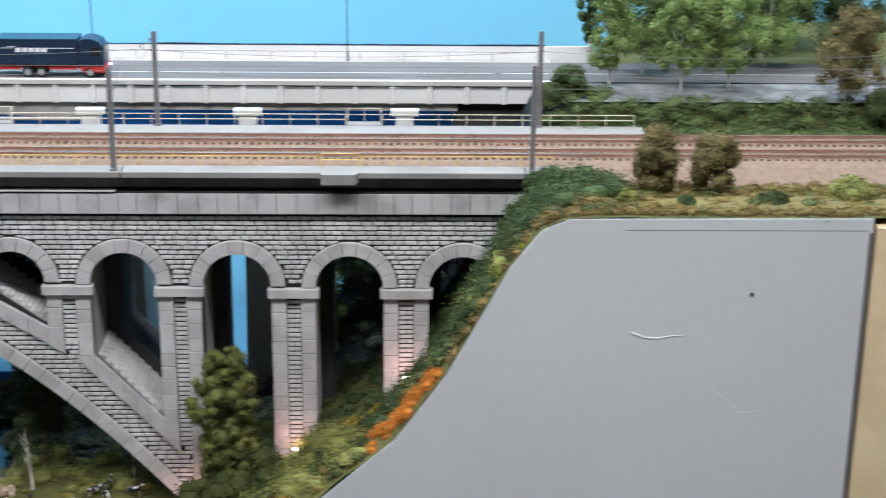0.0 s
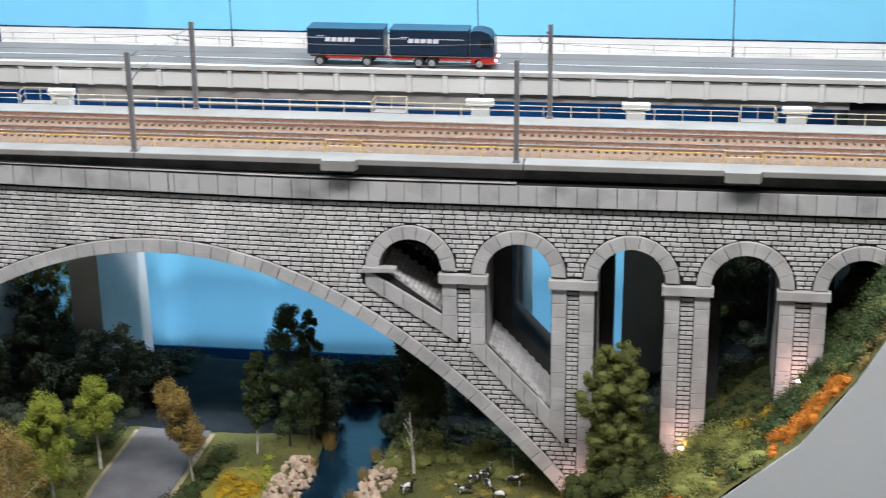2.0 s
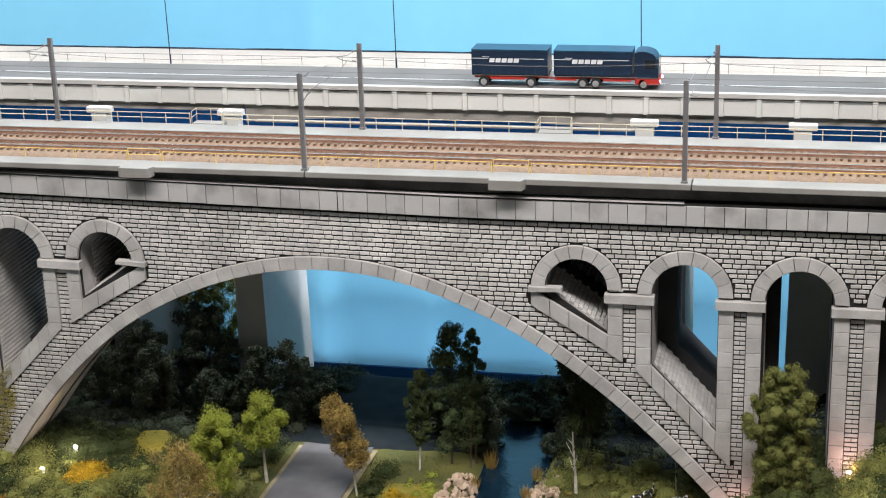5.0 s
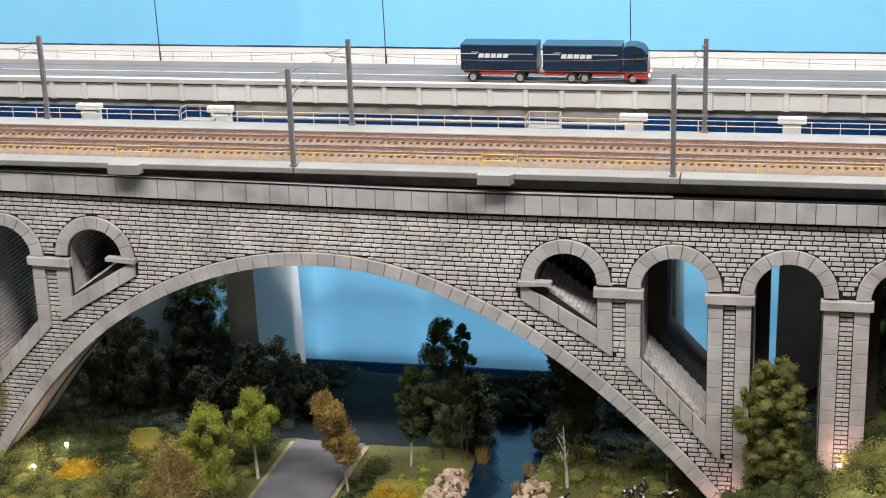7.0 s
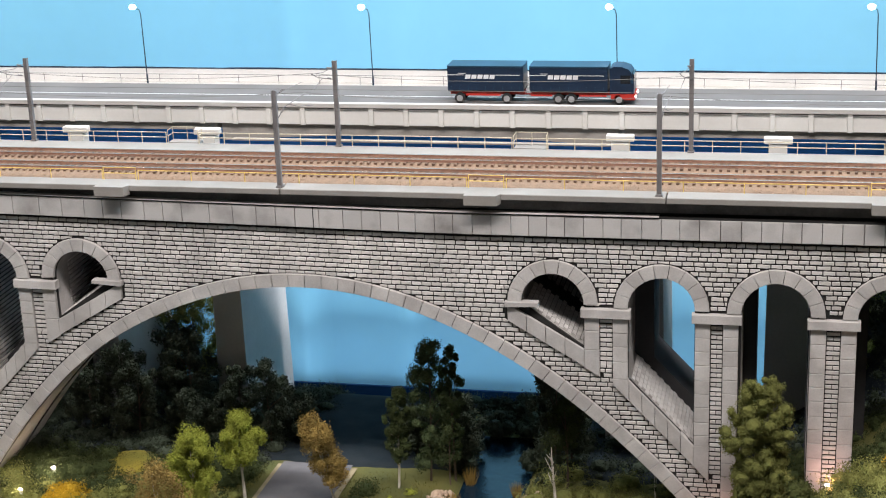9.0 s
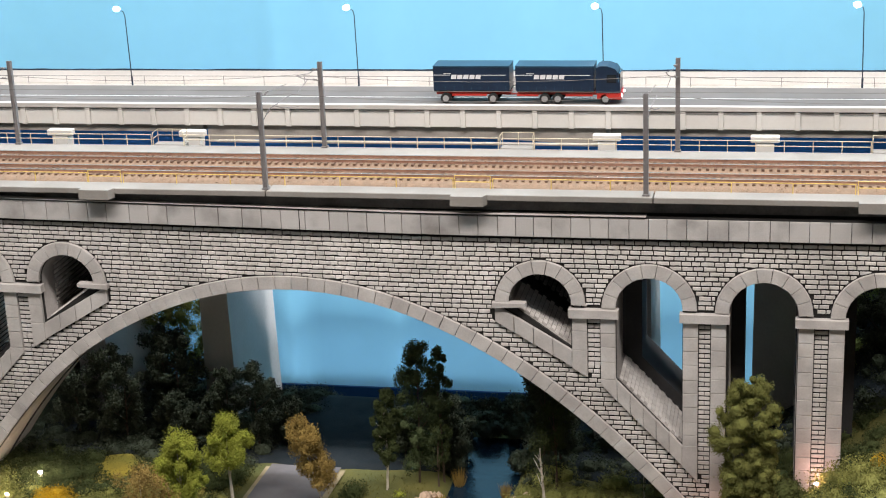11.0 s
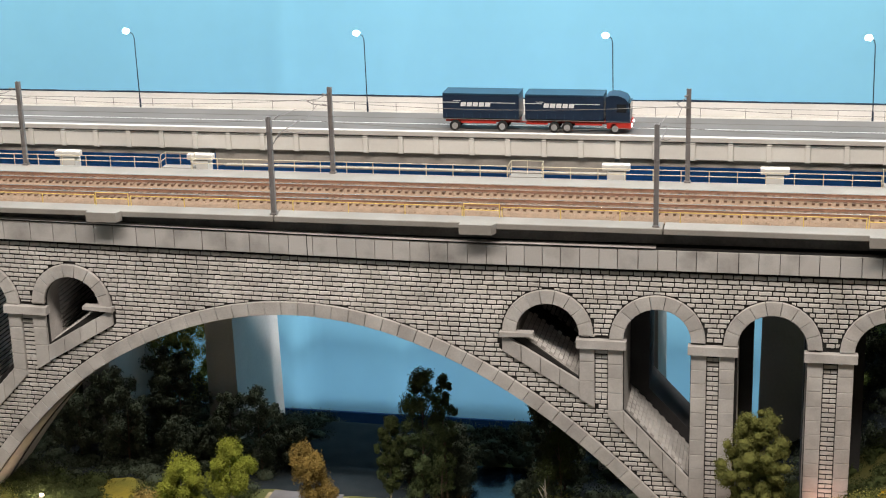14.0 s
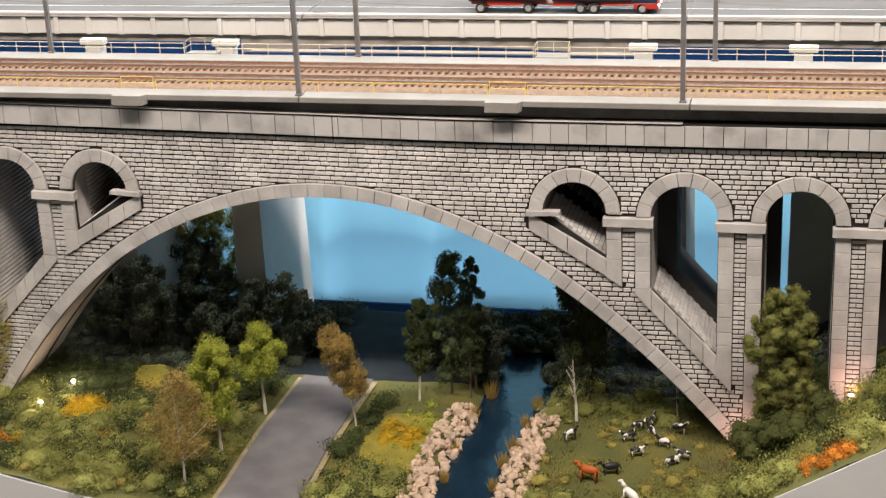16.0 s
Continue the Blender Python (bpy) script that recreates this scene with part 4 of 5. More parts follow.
cover("undergrowth", "dense dark green scrub on the valley floor and slopes", LEAF_DARK,
      [(-0.44, -0.295, 0.01, 0.10, 110), (-0.22, -0.13, 0.03, 0.10, 60), (0.38, 0.62, 0.0, 0.10, 90), (-0.46, -0.13, -0.150, 0.10, 170), (0.36, 0.62, -0.150, -0.01, 110), (-0.02, 0.05, -0.150, -0.08, 26), (-0.025, 0.0, -0.07, 0.05, 14), (0.55, 0.68, -0.150, 0.05, 90)], 11, size=0.012, count=480, leaf=0.0016)
cover("undergrowth", "green scrub under the bridge, coloured dark as shade", LEAF_SHADE,
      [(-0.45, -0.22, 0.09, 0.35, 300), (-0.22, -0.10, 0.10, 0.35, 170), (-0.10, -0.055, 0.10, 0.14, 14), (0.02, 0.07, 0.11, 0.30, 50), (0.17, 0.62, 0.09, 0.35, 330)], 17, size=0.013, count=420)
cover("undergrowth", "olive green scrub on the valley floor and slopes", LEAF_MID,
      [(-0.44, -0.13, -0.150, 0.02, 250), (-0.03, 0.045, -0.150, -0.08, 34), (0.36, 0.52, -0.150, -0.01, 130), (0.55, 0.64, -0.150, -0.08, 12), (0.17, 0.36, -0.150, -0.10, 26), (0.17, 0.36, 0.03, 0.12, 40)], 12, size=0.0145, count=560, leaf=0.0016)
cover("undergrowth", "bluish green scrub on the upper slope beside the board", LEAF_BLUEGREEN,
      [(0.53, 0.69, -0.140, -0.01, 150), (0.62, 0.74, -0.080, -0.015, 70)], 18, size=0.013, count=430, leaf=0.0017)
cover("undergrowth", "brownish olive scrub on the valley floor", LEAF_OLIVE,
      [(-0.44, -0.13, -0.150, 0.05, 70), (0.17, 0.36, -0.150, 0.05, 40), (-0.03, 0.05, -0.15, -0.09, 10), (0.36, 0.5, -0.150, -0.02, 30)], 16, size=0.010, count=330, leaf=0.0014)
def zone(i, n, k=0.8):
    fx, fy, fr = FLOWERS[i]
    return (fx - k * fr, fx + k * fr, max(-0.150, fy - k * fr), fy + k * fr, n)


cover("flowers", "patches of yellow flowering undergrowth", LEAF_YELLOW, [zone(0, 60), zone(1, 40), zone(2, 30), zone(3, 8)], 13, leaf=0.0015, size=0.0065, count=190)
cover("flowers", "patches of orange flowering undergrowth by the board", LEAF_ORANGE, [zone(4, 80), zone(5, 34), zone(3, 12), zone(7, 10), (0.20, 0.26, -0.150, -0.13, 8)], 14, leaf=0.0015, size=0.0065, count=190)
cover("undergrowth", "yellow-green tufts beside the piers", LEAF_LIME, [(0.47, 0.51, -0.06, 0.0, 14), (0.60, 0.66, -0.150, -0.08, 6), (0.02, 0.06, -0.06, 0.05, 16)], 15, leaf=0.0016, size=0.006, count=170)

# trees in the valley
tree("birch_tree", -0.149, -0.142, 0.0, 0.110, (0.033, 0.03), 0.030, BIRCH, leaf_mat("olive_brown_birch_leaves", (0.30, 0.21, 0.065)), 1, "thin birch with sparse olive brown autumn leaves", dens=0.6, clumps=36)
tree("birch_tree", -0.136, -0.077, 0.002, 0.113, (0.024, 0.035), 0.040, BIRCH, LEAF_LIME, 2, "young birch with bright lime green leaves beside the road", stem_r=0.0017, dens=1.3, clumps=44)
tree("birch_tree", -0.119, 0.010, 0.003, 0.092, (0.025, 0.028), 0.044, BIRCH, LEAF_LIME, 3, "white-trunked birch with bright green leaves beside the road", stem_r=0.0019, dens=1.4)
tree("birch_tree", -0.018, -0.004, 0.002, 0.100, (0.025, 0.03), 0.036, BIRCH, LEAF_BROWN, 4, "leaning birch with golden brown leaves at the road edge", lean=-0.22, stem_r=0.0011, dens=1.2)
LEAF_TALL = leaf_mat("tall_tree_foliage", (0.105, 0.140, 0.062))
tree("tall_tree", 0.060, 0.085, 0.0, 0.152, (0.025, 0.05), 0.022, TRUNK, LEAF_TALL, 5, "tall dark green broadleaf tree behind the arch", dens=1.4, clumps=34)
tree("tall_tree", 0.082, 0.090, 0.0, 0.147, (0.013, 0.05), 0.022, TRUNK, LEAF_TALL, 8, "tall dark green weeping tree behind the arch", dens=1.2, clumps=30)
tree("tall_tree", 0.030, 0.062, 0.0, 0.110, (0.015, 0.04), 0.035, BIRCH, LEAF_DARK, 6, "slim dark green tree with a pale trunk behind the arch")
tree("bare_tree", 0.200, 0.085, 0.0, 0.100, (0.022, 0.03), 0.045, TRUNK, LEAF_DARK, 7, "pale-stemmed tree with sparse dark leaves by the river", dens=0.35)
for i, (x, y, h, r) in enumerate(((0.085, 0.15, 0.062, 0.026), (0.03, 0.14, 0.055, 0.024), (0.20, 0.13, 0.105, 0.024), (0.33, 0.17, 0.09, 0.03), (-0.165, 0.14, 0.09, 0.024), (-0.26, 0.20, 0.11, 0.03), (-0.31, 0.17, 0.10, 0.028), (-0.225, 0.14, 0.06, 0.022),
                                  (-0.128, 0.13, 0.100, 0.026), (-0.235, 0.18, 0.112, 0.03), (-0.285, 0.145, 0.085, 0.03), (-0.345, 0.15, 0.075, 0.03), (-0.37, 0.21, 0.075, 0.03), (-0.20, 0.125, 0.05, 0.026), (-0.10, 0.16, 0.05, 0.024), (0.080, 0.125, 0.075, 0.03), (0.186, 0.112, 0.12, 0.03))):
    tree("tall_tree", x, y, ground(x, y), h, (r, 0.03), h * 0.2, TRUNK, LEAF_SHADE, 20 + i, "broadleaf tree under the bridge, its green darkened as shade", clumps=18, leaf=0.0022)
tree("tall_tree", -0.288, 0.33, ground(-0.288, 0.33), 0.122 - ground(-0.288, 0.33), (0.042, 0.03), 0.020, TRUNK, LEAF_CLIMB, 31, "green broadleaf tree behind the road bridge piers", clumps=40, dens=1.6)
LEAF_THICKET = leaf_mat("thicket_foliage", (0.085, 0.10, 0.032))
# the climbing bush before the second pier
g = random.Random(40)
blobs = []
for k in range(260):
    t = k / 259
    rr = (0.028 + 0.010 * (1 - t) + 0.005 * math.sin(t * 11)) * math.sqrt(g.random()) * 0.8
    a = g.uniform(0, 6.28)
    c = g.uniform(0.0040, 0.0085) * (1 if t < 0.9 else 0.8)
    blobs.append((0.395 + rr * math.cos(a) + 0.004 * math.sin(t * 7), -0.034 + 0.7 * rr * math.sin(a), 0.012 + 0.165 * t, c * g.uniform(0.8, 1.3), c, c * g.uniform(0.7, 1.2), 330))
tagged(new("bush", leaves_mesh("bush", blobs, LEAF_CLIMB, 0.0013, 40, 0.66)), "tall bushy green climber before a viaduct pier", "bush")
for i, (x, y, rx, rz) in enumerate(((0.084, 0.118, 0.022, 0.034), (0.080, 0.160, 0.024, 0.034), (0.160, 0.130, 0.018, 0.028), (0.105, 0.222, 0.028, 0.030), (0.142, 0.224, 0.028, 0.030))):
    bush(x, y, -0.008, rx, rz, LEAF_SHADE, 160 + i, "shrub overhanging the river, its green darkened as shade", n=16, count=300)
bush(0.372, -0.050, 0.005, 0.036, 0.056, LEAF_THICKET, 41, "low dark green shrub at the foot of the arch", n=18, count=420)
bush(0.402, -0.070, 0.022, 0.034, 0.056, LEAF_THICKET, 43, "broad dark olive shrub at the foot of the climber", n=22, count=420, leaf=0.0014)
bush(0.432, -0.050, 0.035, 0.034, 0.055, LEAF_THICKET, 42, "low dark green shrub at the foot of the pier", n=16, count=420)

# right bank above the board
for i, (x, y, rx, rz, m, s) in enumerate(((0.773, -0.055, 0.024, 0.060, LEAF_RUSSET, "olive brown"), (0.826, -0.055, 0.024, 0.056, LEAF_RUSSET, "olive brown"))):
    bush(x, y, 0.338, rx, rz, m, 50 + i, s + " round shrub beside the track", n=48, count=420)
for i, (x, y, rx, rz, m) in enumerate(((0.685, -0.02, 0.022, 0.024, LEAF_BLUEGREEN), (0.715, -0.03, 0.022, 0.022, LEAF_BLUEGREEN), (0.655, -0.03, 0.018, 0.03, LEAF_DARK), (0.745, -0.10, 0.010, 0.012, LEAF_MID), (0.790, -0.12, 0.009, 0.010, LEAF_BLUEGREEN),
                                     (0.865, -0.11, 0.017, 0.012, LEAF_DARK), (0.935, -0.09, 0.030, 0.022, LEAF_MID), (0.72, 0.185, 0.024, 0.036, LEAF_BLUEGREEN), (0.70, 0.175, 0.02, 0.02, LEAF_DARK))):
    bush(x, y, ground(x, y) - 0.002, rx, rz, m, 60 + i, "low rounded green shrub on the embankment", n=18, count=360)
cover("undergrowth", "low green hedge growth beside the road", leaf_mat("hedge_foliage", (0.125, 0.165, 0.060)), [(0.715, 1.10, 0.132, 0.166, 420), (0.69, 0.76, 0.145, 0.20, 60), (0.70, 1.1, -0.15, -0.09, 20)], 70, size=0.009, count=300)
cover("undergrowth", "straw-coloured dry grass along the embankment", leaf_mat("dry_ochre_grass", (0.27, 0.205, 0.075)), [(0.70, 1.1, -0.15, -0.03, 150), (0.60, 0.70, -0.15, -0.04, 40), (0.58, 1.0, -0.153, -0.148, 150), (0.71, 1.1, -0.040, -0.022, 120)], 71, size=0.006, leaf=0.0016, count=150)
for i, (x, y, h, r, m) in enumerate(((0.757, 0.315, 0.125, 0.014, LEAF_BLUEGREEN), (0.765, 0.205, 0.105, 0.024, LEAF_FRESH), (0.805, 0.26, 0.120, 0.036, LEAF_FRESH), (0.835, 0.20, 0.118, 0.030, LEAF_FRESH), (0.885, 0.205, 0.120, 0.036, LEAF_FRESH),
                                     (0.870, 0.32, 0.13, 0.045, LEAF_BLUEGREEN), (0.945, 0.30, 0.13, 0.045, LEAF_FRESH), (1.03, 0.32, 0.14, 0.055, LEAF_BLUEGREEN), (1.0, 0.42, 0.16, 0.06, LEAF_BLUEGREEN), (0.91, 0.42, 0.15, 0.05, LEAF_BLUEGREEN))):
    tree("broadleaf_tree", x, y, ground(x, y) - 0.002, h, (r, 0.04), 0.030, BIRCH, m, 80 + i, "green broadleaf tree with a pale trunk beside the road", clumps=36, leaf=0.0020)
bush(0.750, 0.345, ground(0.750, 0.345), 0.020, max(0.022, 0.380 - ground(0.750, 0.345)), LEAF_BLUEGREEN, 95, "low dark green shrub at the end of the bridge parapet", n=12, count=200)
tree("broadleaf_tree", 0.998, 0.170, 0.352, 0.100, (0.036, 0.04), 0.022, TRUNK, LEAF_RUSSET, 90, "ochre autumn broadleaf tree beside the road", clumps=30)
bush(1.035, 0.15, 0.345, 0.03, 0.035, LEAF_DARK, 91, "dark rounded shrub beside the track", n=18, count=420)


# ivy on the spandrel above the arch foot
g = random.Random(9)
blobs = []
for k in range(90):
    z = g.uniform(0.035, 0.118)
    x = -0.414 + 0.30 * (z - 0.035) + g.uniform(-0.014, 0.016)
    blobs.append((x, -0.004, z, 0.0055, 0.0025, 0.0055, 30))
tagged(new("ivy", leaves_mesh("ivy", blobs, LEAF_OLIVE, 0.0018, 9)), "sparse olive ivy creeping over the viaduct stonework", "ivy")

# shade-toned and brighter trees on the hillside behind the right-hand bays and across the far river
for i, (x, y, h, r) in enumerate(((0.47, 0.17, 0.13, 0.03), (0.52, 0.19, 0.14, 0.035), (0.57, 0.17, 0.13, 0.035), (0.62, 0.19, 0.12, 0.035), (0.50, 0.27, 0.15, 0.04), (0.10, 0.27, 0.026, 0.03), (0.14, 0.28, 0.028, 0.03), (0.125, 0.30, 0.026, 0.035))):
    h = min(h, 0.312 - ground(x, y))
    # Every other hillside tree takes brighter leaves in place of light there.
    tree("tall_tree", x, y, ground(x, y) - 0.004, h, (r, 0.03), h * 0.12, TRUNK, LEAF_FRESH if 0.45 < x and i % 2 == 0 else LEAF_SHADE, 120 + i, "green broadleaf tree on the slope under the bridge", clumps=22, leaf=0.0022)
tree("bare_tree", 0.194, 0.037, ground(0.194, 0.037), 0.082, (0.017, 0.03), 0.030, BIRCH, LEAF_DARK, 140, "pale forked bare young tree by the river", dens=0.05, clumps=22, stem_r=0.0019)
tree("bare_tree", 0.294, 0.046, ground(0.294, 0.046), 0.052, (0.009, 0.02), 0.022, BIRCH, LEAF_DARK, 141, "thin pale bare sapling under the arch", dens=0.05, clumps=8, stem_r=0.0009)
tree("bare_tree", 0.082, 0.075, ground(0.082, 0.075), 0.075, (0.018, 0.03), 0.022, TRUNK, LEAF_DARK, 142, "dark bare forked sapling on the river bank", dens=0.08, clumps=16, stem_r=0.0010)

# blades of grass on the open meadow
g = np.random.default_rng(33)
V = []
for x0, x1, y0, y1, n in ((0.165, 0.37, -0.156, 0.07, 9000), (-0.03, 0.068, -0.156, 0.09, 1500), (-0.16, -0.12, -0.156, 0.09, 2500), (-0.30, -0.22, 0.02, 0.10, 1200), (0.70, 1.05, -0.156, -0.02, 7000), (0.36, 0.66, -0.156, 0.0, 6000)):
    for x, y, a, hh in zip(g.uniform(x0, x1, n), g.uniform(y0, y1, n), g.uniform(0, 6.28, n), g.uniform(0.0012, 0.0032, n)):
        if abs(x - road_x(y)) < 0.042 and x < 0.1 or abs(x - river_x(y)) < 0.045:
            continue
        z = ground(x, y) + 0.001
        c, s_ = math.cos(a) * 0.0004, math.sin(a) * 0.0004
        V += [(x - c, y - s_, z), (x + c, y + s_, z), (x + 2 * s_, y + 2 * c, z + hh)]
me = bpy.data.meshes.new("grass_blades")
me.from_pydata(V, [], [(i, i + 1, i + 2) for i in range(0, len(V), 3)])
me.materials.append(leaf_mat("meadow_grass_blades", (0.165, 0.155, 0.04), 0.35))
tagged(new("grass_blades", me), "short olive static grass on the meadow", "grass", kind="stuff")

# ---- the lorry with its trailer on the road bridge ----
NAVY = mat("navy_tarpaulin", (0.012, 0.028, 0.060), 0.35, var=0.15, scale=40, fine=200)
NAVYTOP = mat("blue_roof_panel", (0.016, 0.060, 0.105), 0.5, var=0.12, scale=40)
RED = mat("red_chassis", (0.50, 0.030, 0.020), 0.45, var=0.1)
TYRE = mat("black_tyre", (0.018, 0.018, 0.018), 0.8, var=0.1)
RIM = mat("silver_rim", (0.45, 0.45, 0.46), 0.4, metal=0.6, var=0.1)
GLASS = mat("dark_cab_glass", (0.015, 0.018, 0.022), 0.08, var=0.0)
PRINT = mat("white_print", (0.75, 0.76, 0.78), 0.5, var=0.03)


def rounded_box(bm, x0, x1, y0, y1, z0, z1, r):
    part_bm = bmesh.new()
    box(part_bm, x0, x1, y0, y1, z0, z1)
    bmesh.ops.bevel(part_bm, geom=part_bm.edges[:], offset=r, segments=2, affect="EDGES")
    tmp = bpy.data.meshes.new("tmp")
    part_bm.to_mesh(tmp)
    part_bm.free()
    bm.from_mesh(tmp)
    bpy.data.meshes.remove(tmp)


def wheel(ob, x, y, r=0.0056, w=0.0040):
    out = -1 if y < 0 else 1
    bm = bmesh.new()
    tube(bm, [(x, y - w / 2, r), (x, y - w / 2 + 0.0005, r), (x, y + w / 2 - 0.0005, r), (x, y + w / 2, r)], r, 18)
    tyre = part("wheel", bm, TYRE, ob)
    bm = bmesh.new()
    yo = y + out * w / 2
    tube(bm, [(x, yo, r), (x, yo + out * 0.0003, r)], r * 0.60, 14)
    tube(bm, [(x, yo, r), (x, yo + out * 0.0008, r)], r * 0.22, 8)
    part("rim", bm, RIM, tyre, "silver wheel rim")


def swap_body(ob, x0, x1):
    bm = bmesh.new()
    rounded_box(bm, x0, x1, -0.0146, 0.0146, 0.0140, 0.0385, 0.0004)
    body = part("tarpaulin_body", bm, NAVY, ob)
    bm = bmesh.new()
    prism(bm, [(x0, 0.0386), (x1, 0.0386), (x1, 0.0400), (x0, 0.0400)], [(x0, 0.0386), (x1, 0.0386), (x1 - 0.0005, 0.0398), (x0 + 0.0005, 0.0398)], 0.0146, -0.0146)
    part("roof", bm, NAVYTOP, body, "glossy blue roof")
    for k in range(9):
        xx = x0 + 0.004 + (x1 - x0 - 0.008) * k / 8
        bm = bmesh.new()
        box(bm, xx - 0.0002, xx + 0.0002, -0.0149, -0.0147, 0.0142, 0.0190)
        part("strap", bm, NAVYTOP, body)
    L = x1 - x0
    bm = bmesh.new()
    box(bm, x0 + 0.0004, x0 + L * 0.22, -0.0148, -0.01465, 0.0302, 0.0308)
    box(bm, x0 + L * 0.62, x1 - 0.004, -0.0148, -0.01465, 0.0302, 0.0308)
    box(bm, x0 + L * 0.14, x0 + L * 0.24, -0.0148, -0.01465, 0.0318, 0.0324)
    for k in range(5):
        xx = x0 + L * (0.235 + 0.080 * k)
        q = [(xx, 0.0264), (xx + L * 0.066, 0.0264), (xx + L * 0.076, 0.0308), (xx + L * 0.010, 0.0308)]
        prism(bm, q, q, -0.01465, -0.0148)
    part("side_print", bm, PRINT, body, "plain white company mark with a stripe")


lorry = thing("lorry", 0.0, 0.0, 0.0, "navy blue tarpaulin lorry with red chassis on the road bridge", "lorry")
swap_body(lorry, 0.0895, 0.1735)
bm = bmesh.new()
box(bm, 0.0900, 0.1960, -0.0050, 0.0050, 0.0080, 0.0125)
box(bm, 0.1430, 0.1720, -0.0138, -0.0128, 0.0085, 0.0102)
box(bm, 0.0905, 0.1140, -0.0138, -0.0128, 0.0085, 0.0100)
part("chassis", bm, RED, lorry, "red steel chassis")
bm = bmesh.new()
box(bm, 0.0905, 0.1735, -0.0132, 0.0132, 0.0126, 0.0139)
part("subframe", bm, TYRE, lorry, "black subframe")
bm = bmesh.new()
side = [(0.1755, 0.0120), (0.2010, 0.0120), (0.2012, 0.0220), (0.1988, 0.0330), (0.1960, 0.0370), (0.1880, 0.0398), (0.1800, 0.0398), (0.1755, 0.0380)]
prism(bm, side, side, 0.0140, -0.0140)
bmesh.ops.bevel(bm, geom=bm.edges[:], offset=0.0006, segments=1, affect="EDGES")
cab = part("cab", bm, NAVY, lorry, "navy blue driver's cab with a roof spoiler")
for name, b, m in (("side_window", (0.1870, 0.1972, -0.0143, -0.0139, 0.0225, 0.0310), GLASS), ("windscreen", (0.1995, 0.2013, -0.0120, 0.0120, 0.0235, 0.0320), GLASS),
                   ("mirror", (0.1990, 0.2002, -0.0168, -0.0150, 0.0235, 0.0290), NAVYTOP), ("step", (0.1860, 0.1940, -0.0143, -0.0138, 0.0060, 0.0110), RED)):
    bm = bmesh.new()
    rounded_box(bm, *b, 0.0001)
    part(name, bm, m, cab)
bm = bmesh.new()
rounded_box(bm, 0.1765, 0.2025, -0.0142, 0.0142, 0.0050, 0.0122, 0.0008)
bumper = part("bumper", bm, RED, lorry, "red front bumper")
for y in (-0.0115, 0.0115):
    bm = bmesh.new()
    bmesh.ops.create_uvsphere(bm, u_segments=10, v_segments=6, radius=0.0014, matrix=Matrix.Translation((0.2022, y, 0.0090)))
    part("headlight", bm, GLOW_W, bumper, "lit white headlight", True)
for x in (0.1205, 0.1345, 0.1855):
    for y in (-0.0122, 0.0122):
        wheel(lorry, x, y)
trailer = thing("trailer", 0.0, 0.0, 0.0, "navy blue tarpaulin trailer with red chassis behind a lorry", "trailer")
swap_body(trailer, 0.0, 0.0830)
bm = bmesh.new()
box(bm, 0.0010, 0.0830, -0.0050, 0.0050, 0.0080, 0.0125)
box(bm, 0.0200, 0.0580, -0.0138, -0.0128, 0.0085, 0.0105)
part("chassis", bm, RED, trailer, "red steel chassis")
bm = bmesh.new()
box(bm, 0.0, 0.0830, -0.0132, 0.0132, 0.0126, 0.0139)
part("subframe", bm, TYRE, trailer, "black subframe")
bm = bmesh.new()
tube(bm, [(0.0780, 0, 0.0075), (0.0940, 0, 0.0080)], 0.0009, 6)
part("drawbar", bm, RED, trailer)
for x in (0.0130, 0.0645):
    for y in (-0.0122, 0.0122):
        wheel(trailer, x, y)
for ob in (lorry, trailer):
    ob.location = (0.060, 0.2435, 0.3667)
    ob.scale = (0.967, 1, 1)

# ---- river banks ----
rock_meshes = []
for k in range(6):
    bm = bmesh.new()
    bmesh.ops.create_icosphere(bm, subdivisions=1, radius=1.0)
    g = random.Random(100 + k)
    for v in bm.verts:
        v.co *= g.uniform(0.60, 1.2)
    rock_meshes.append(mesh_of(bm, "rock", ROCK))
g = random.Random(77)
for side, nrock, ylo, yhi in ((-1, 290, -0.157, 0.055), (1, 298, -0.157, 0.062)):
    bank = thing("rock_bank", 0, 0, 0, "row of pale pinkish rocks along the river edge", "rocks", "river banks")
    for k in range(nrock):
        y = g.uniform(ylo, yhi)
        off = g.uniform(0.027, 0.058)
        x = river_x(y) + side * off
        r = g.choice((0.0024, 0.0030, 0.0036, 0.0046, 0.0056))
        ob = new("rock", rock_meshes[k % 6])
        ob.parent = bank
        ob.location = (x, y, max(ground(x, y), -0.0075) + r * 0.35 + g.uniform(0, 0.0035) * math.sin(math.pi * (off - 0.027) / 0.031))
        ob.rotation_euler = (g.uniform(0, 6), g.uniform(0, 6), g.uniform(0, 6))
        ob.scale = (r * g.uniform(0.8, 1.3), r, r * 0.75)
STRAW = leaf_mat("straw_reeds", (0.38, 0.25, 0.07))


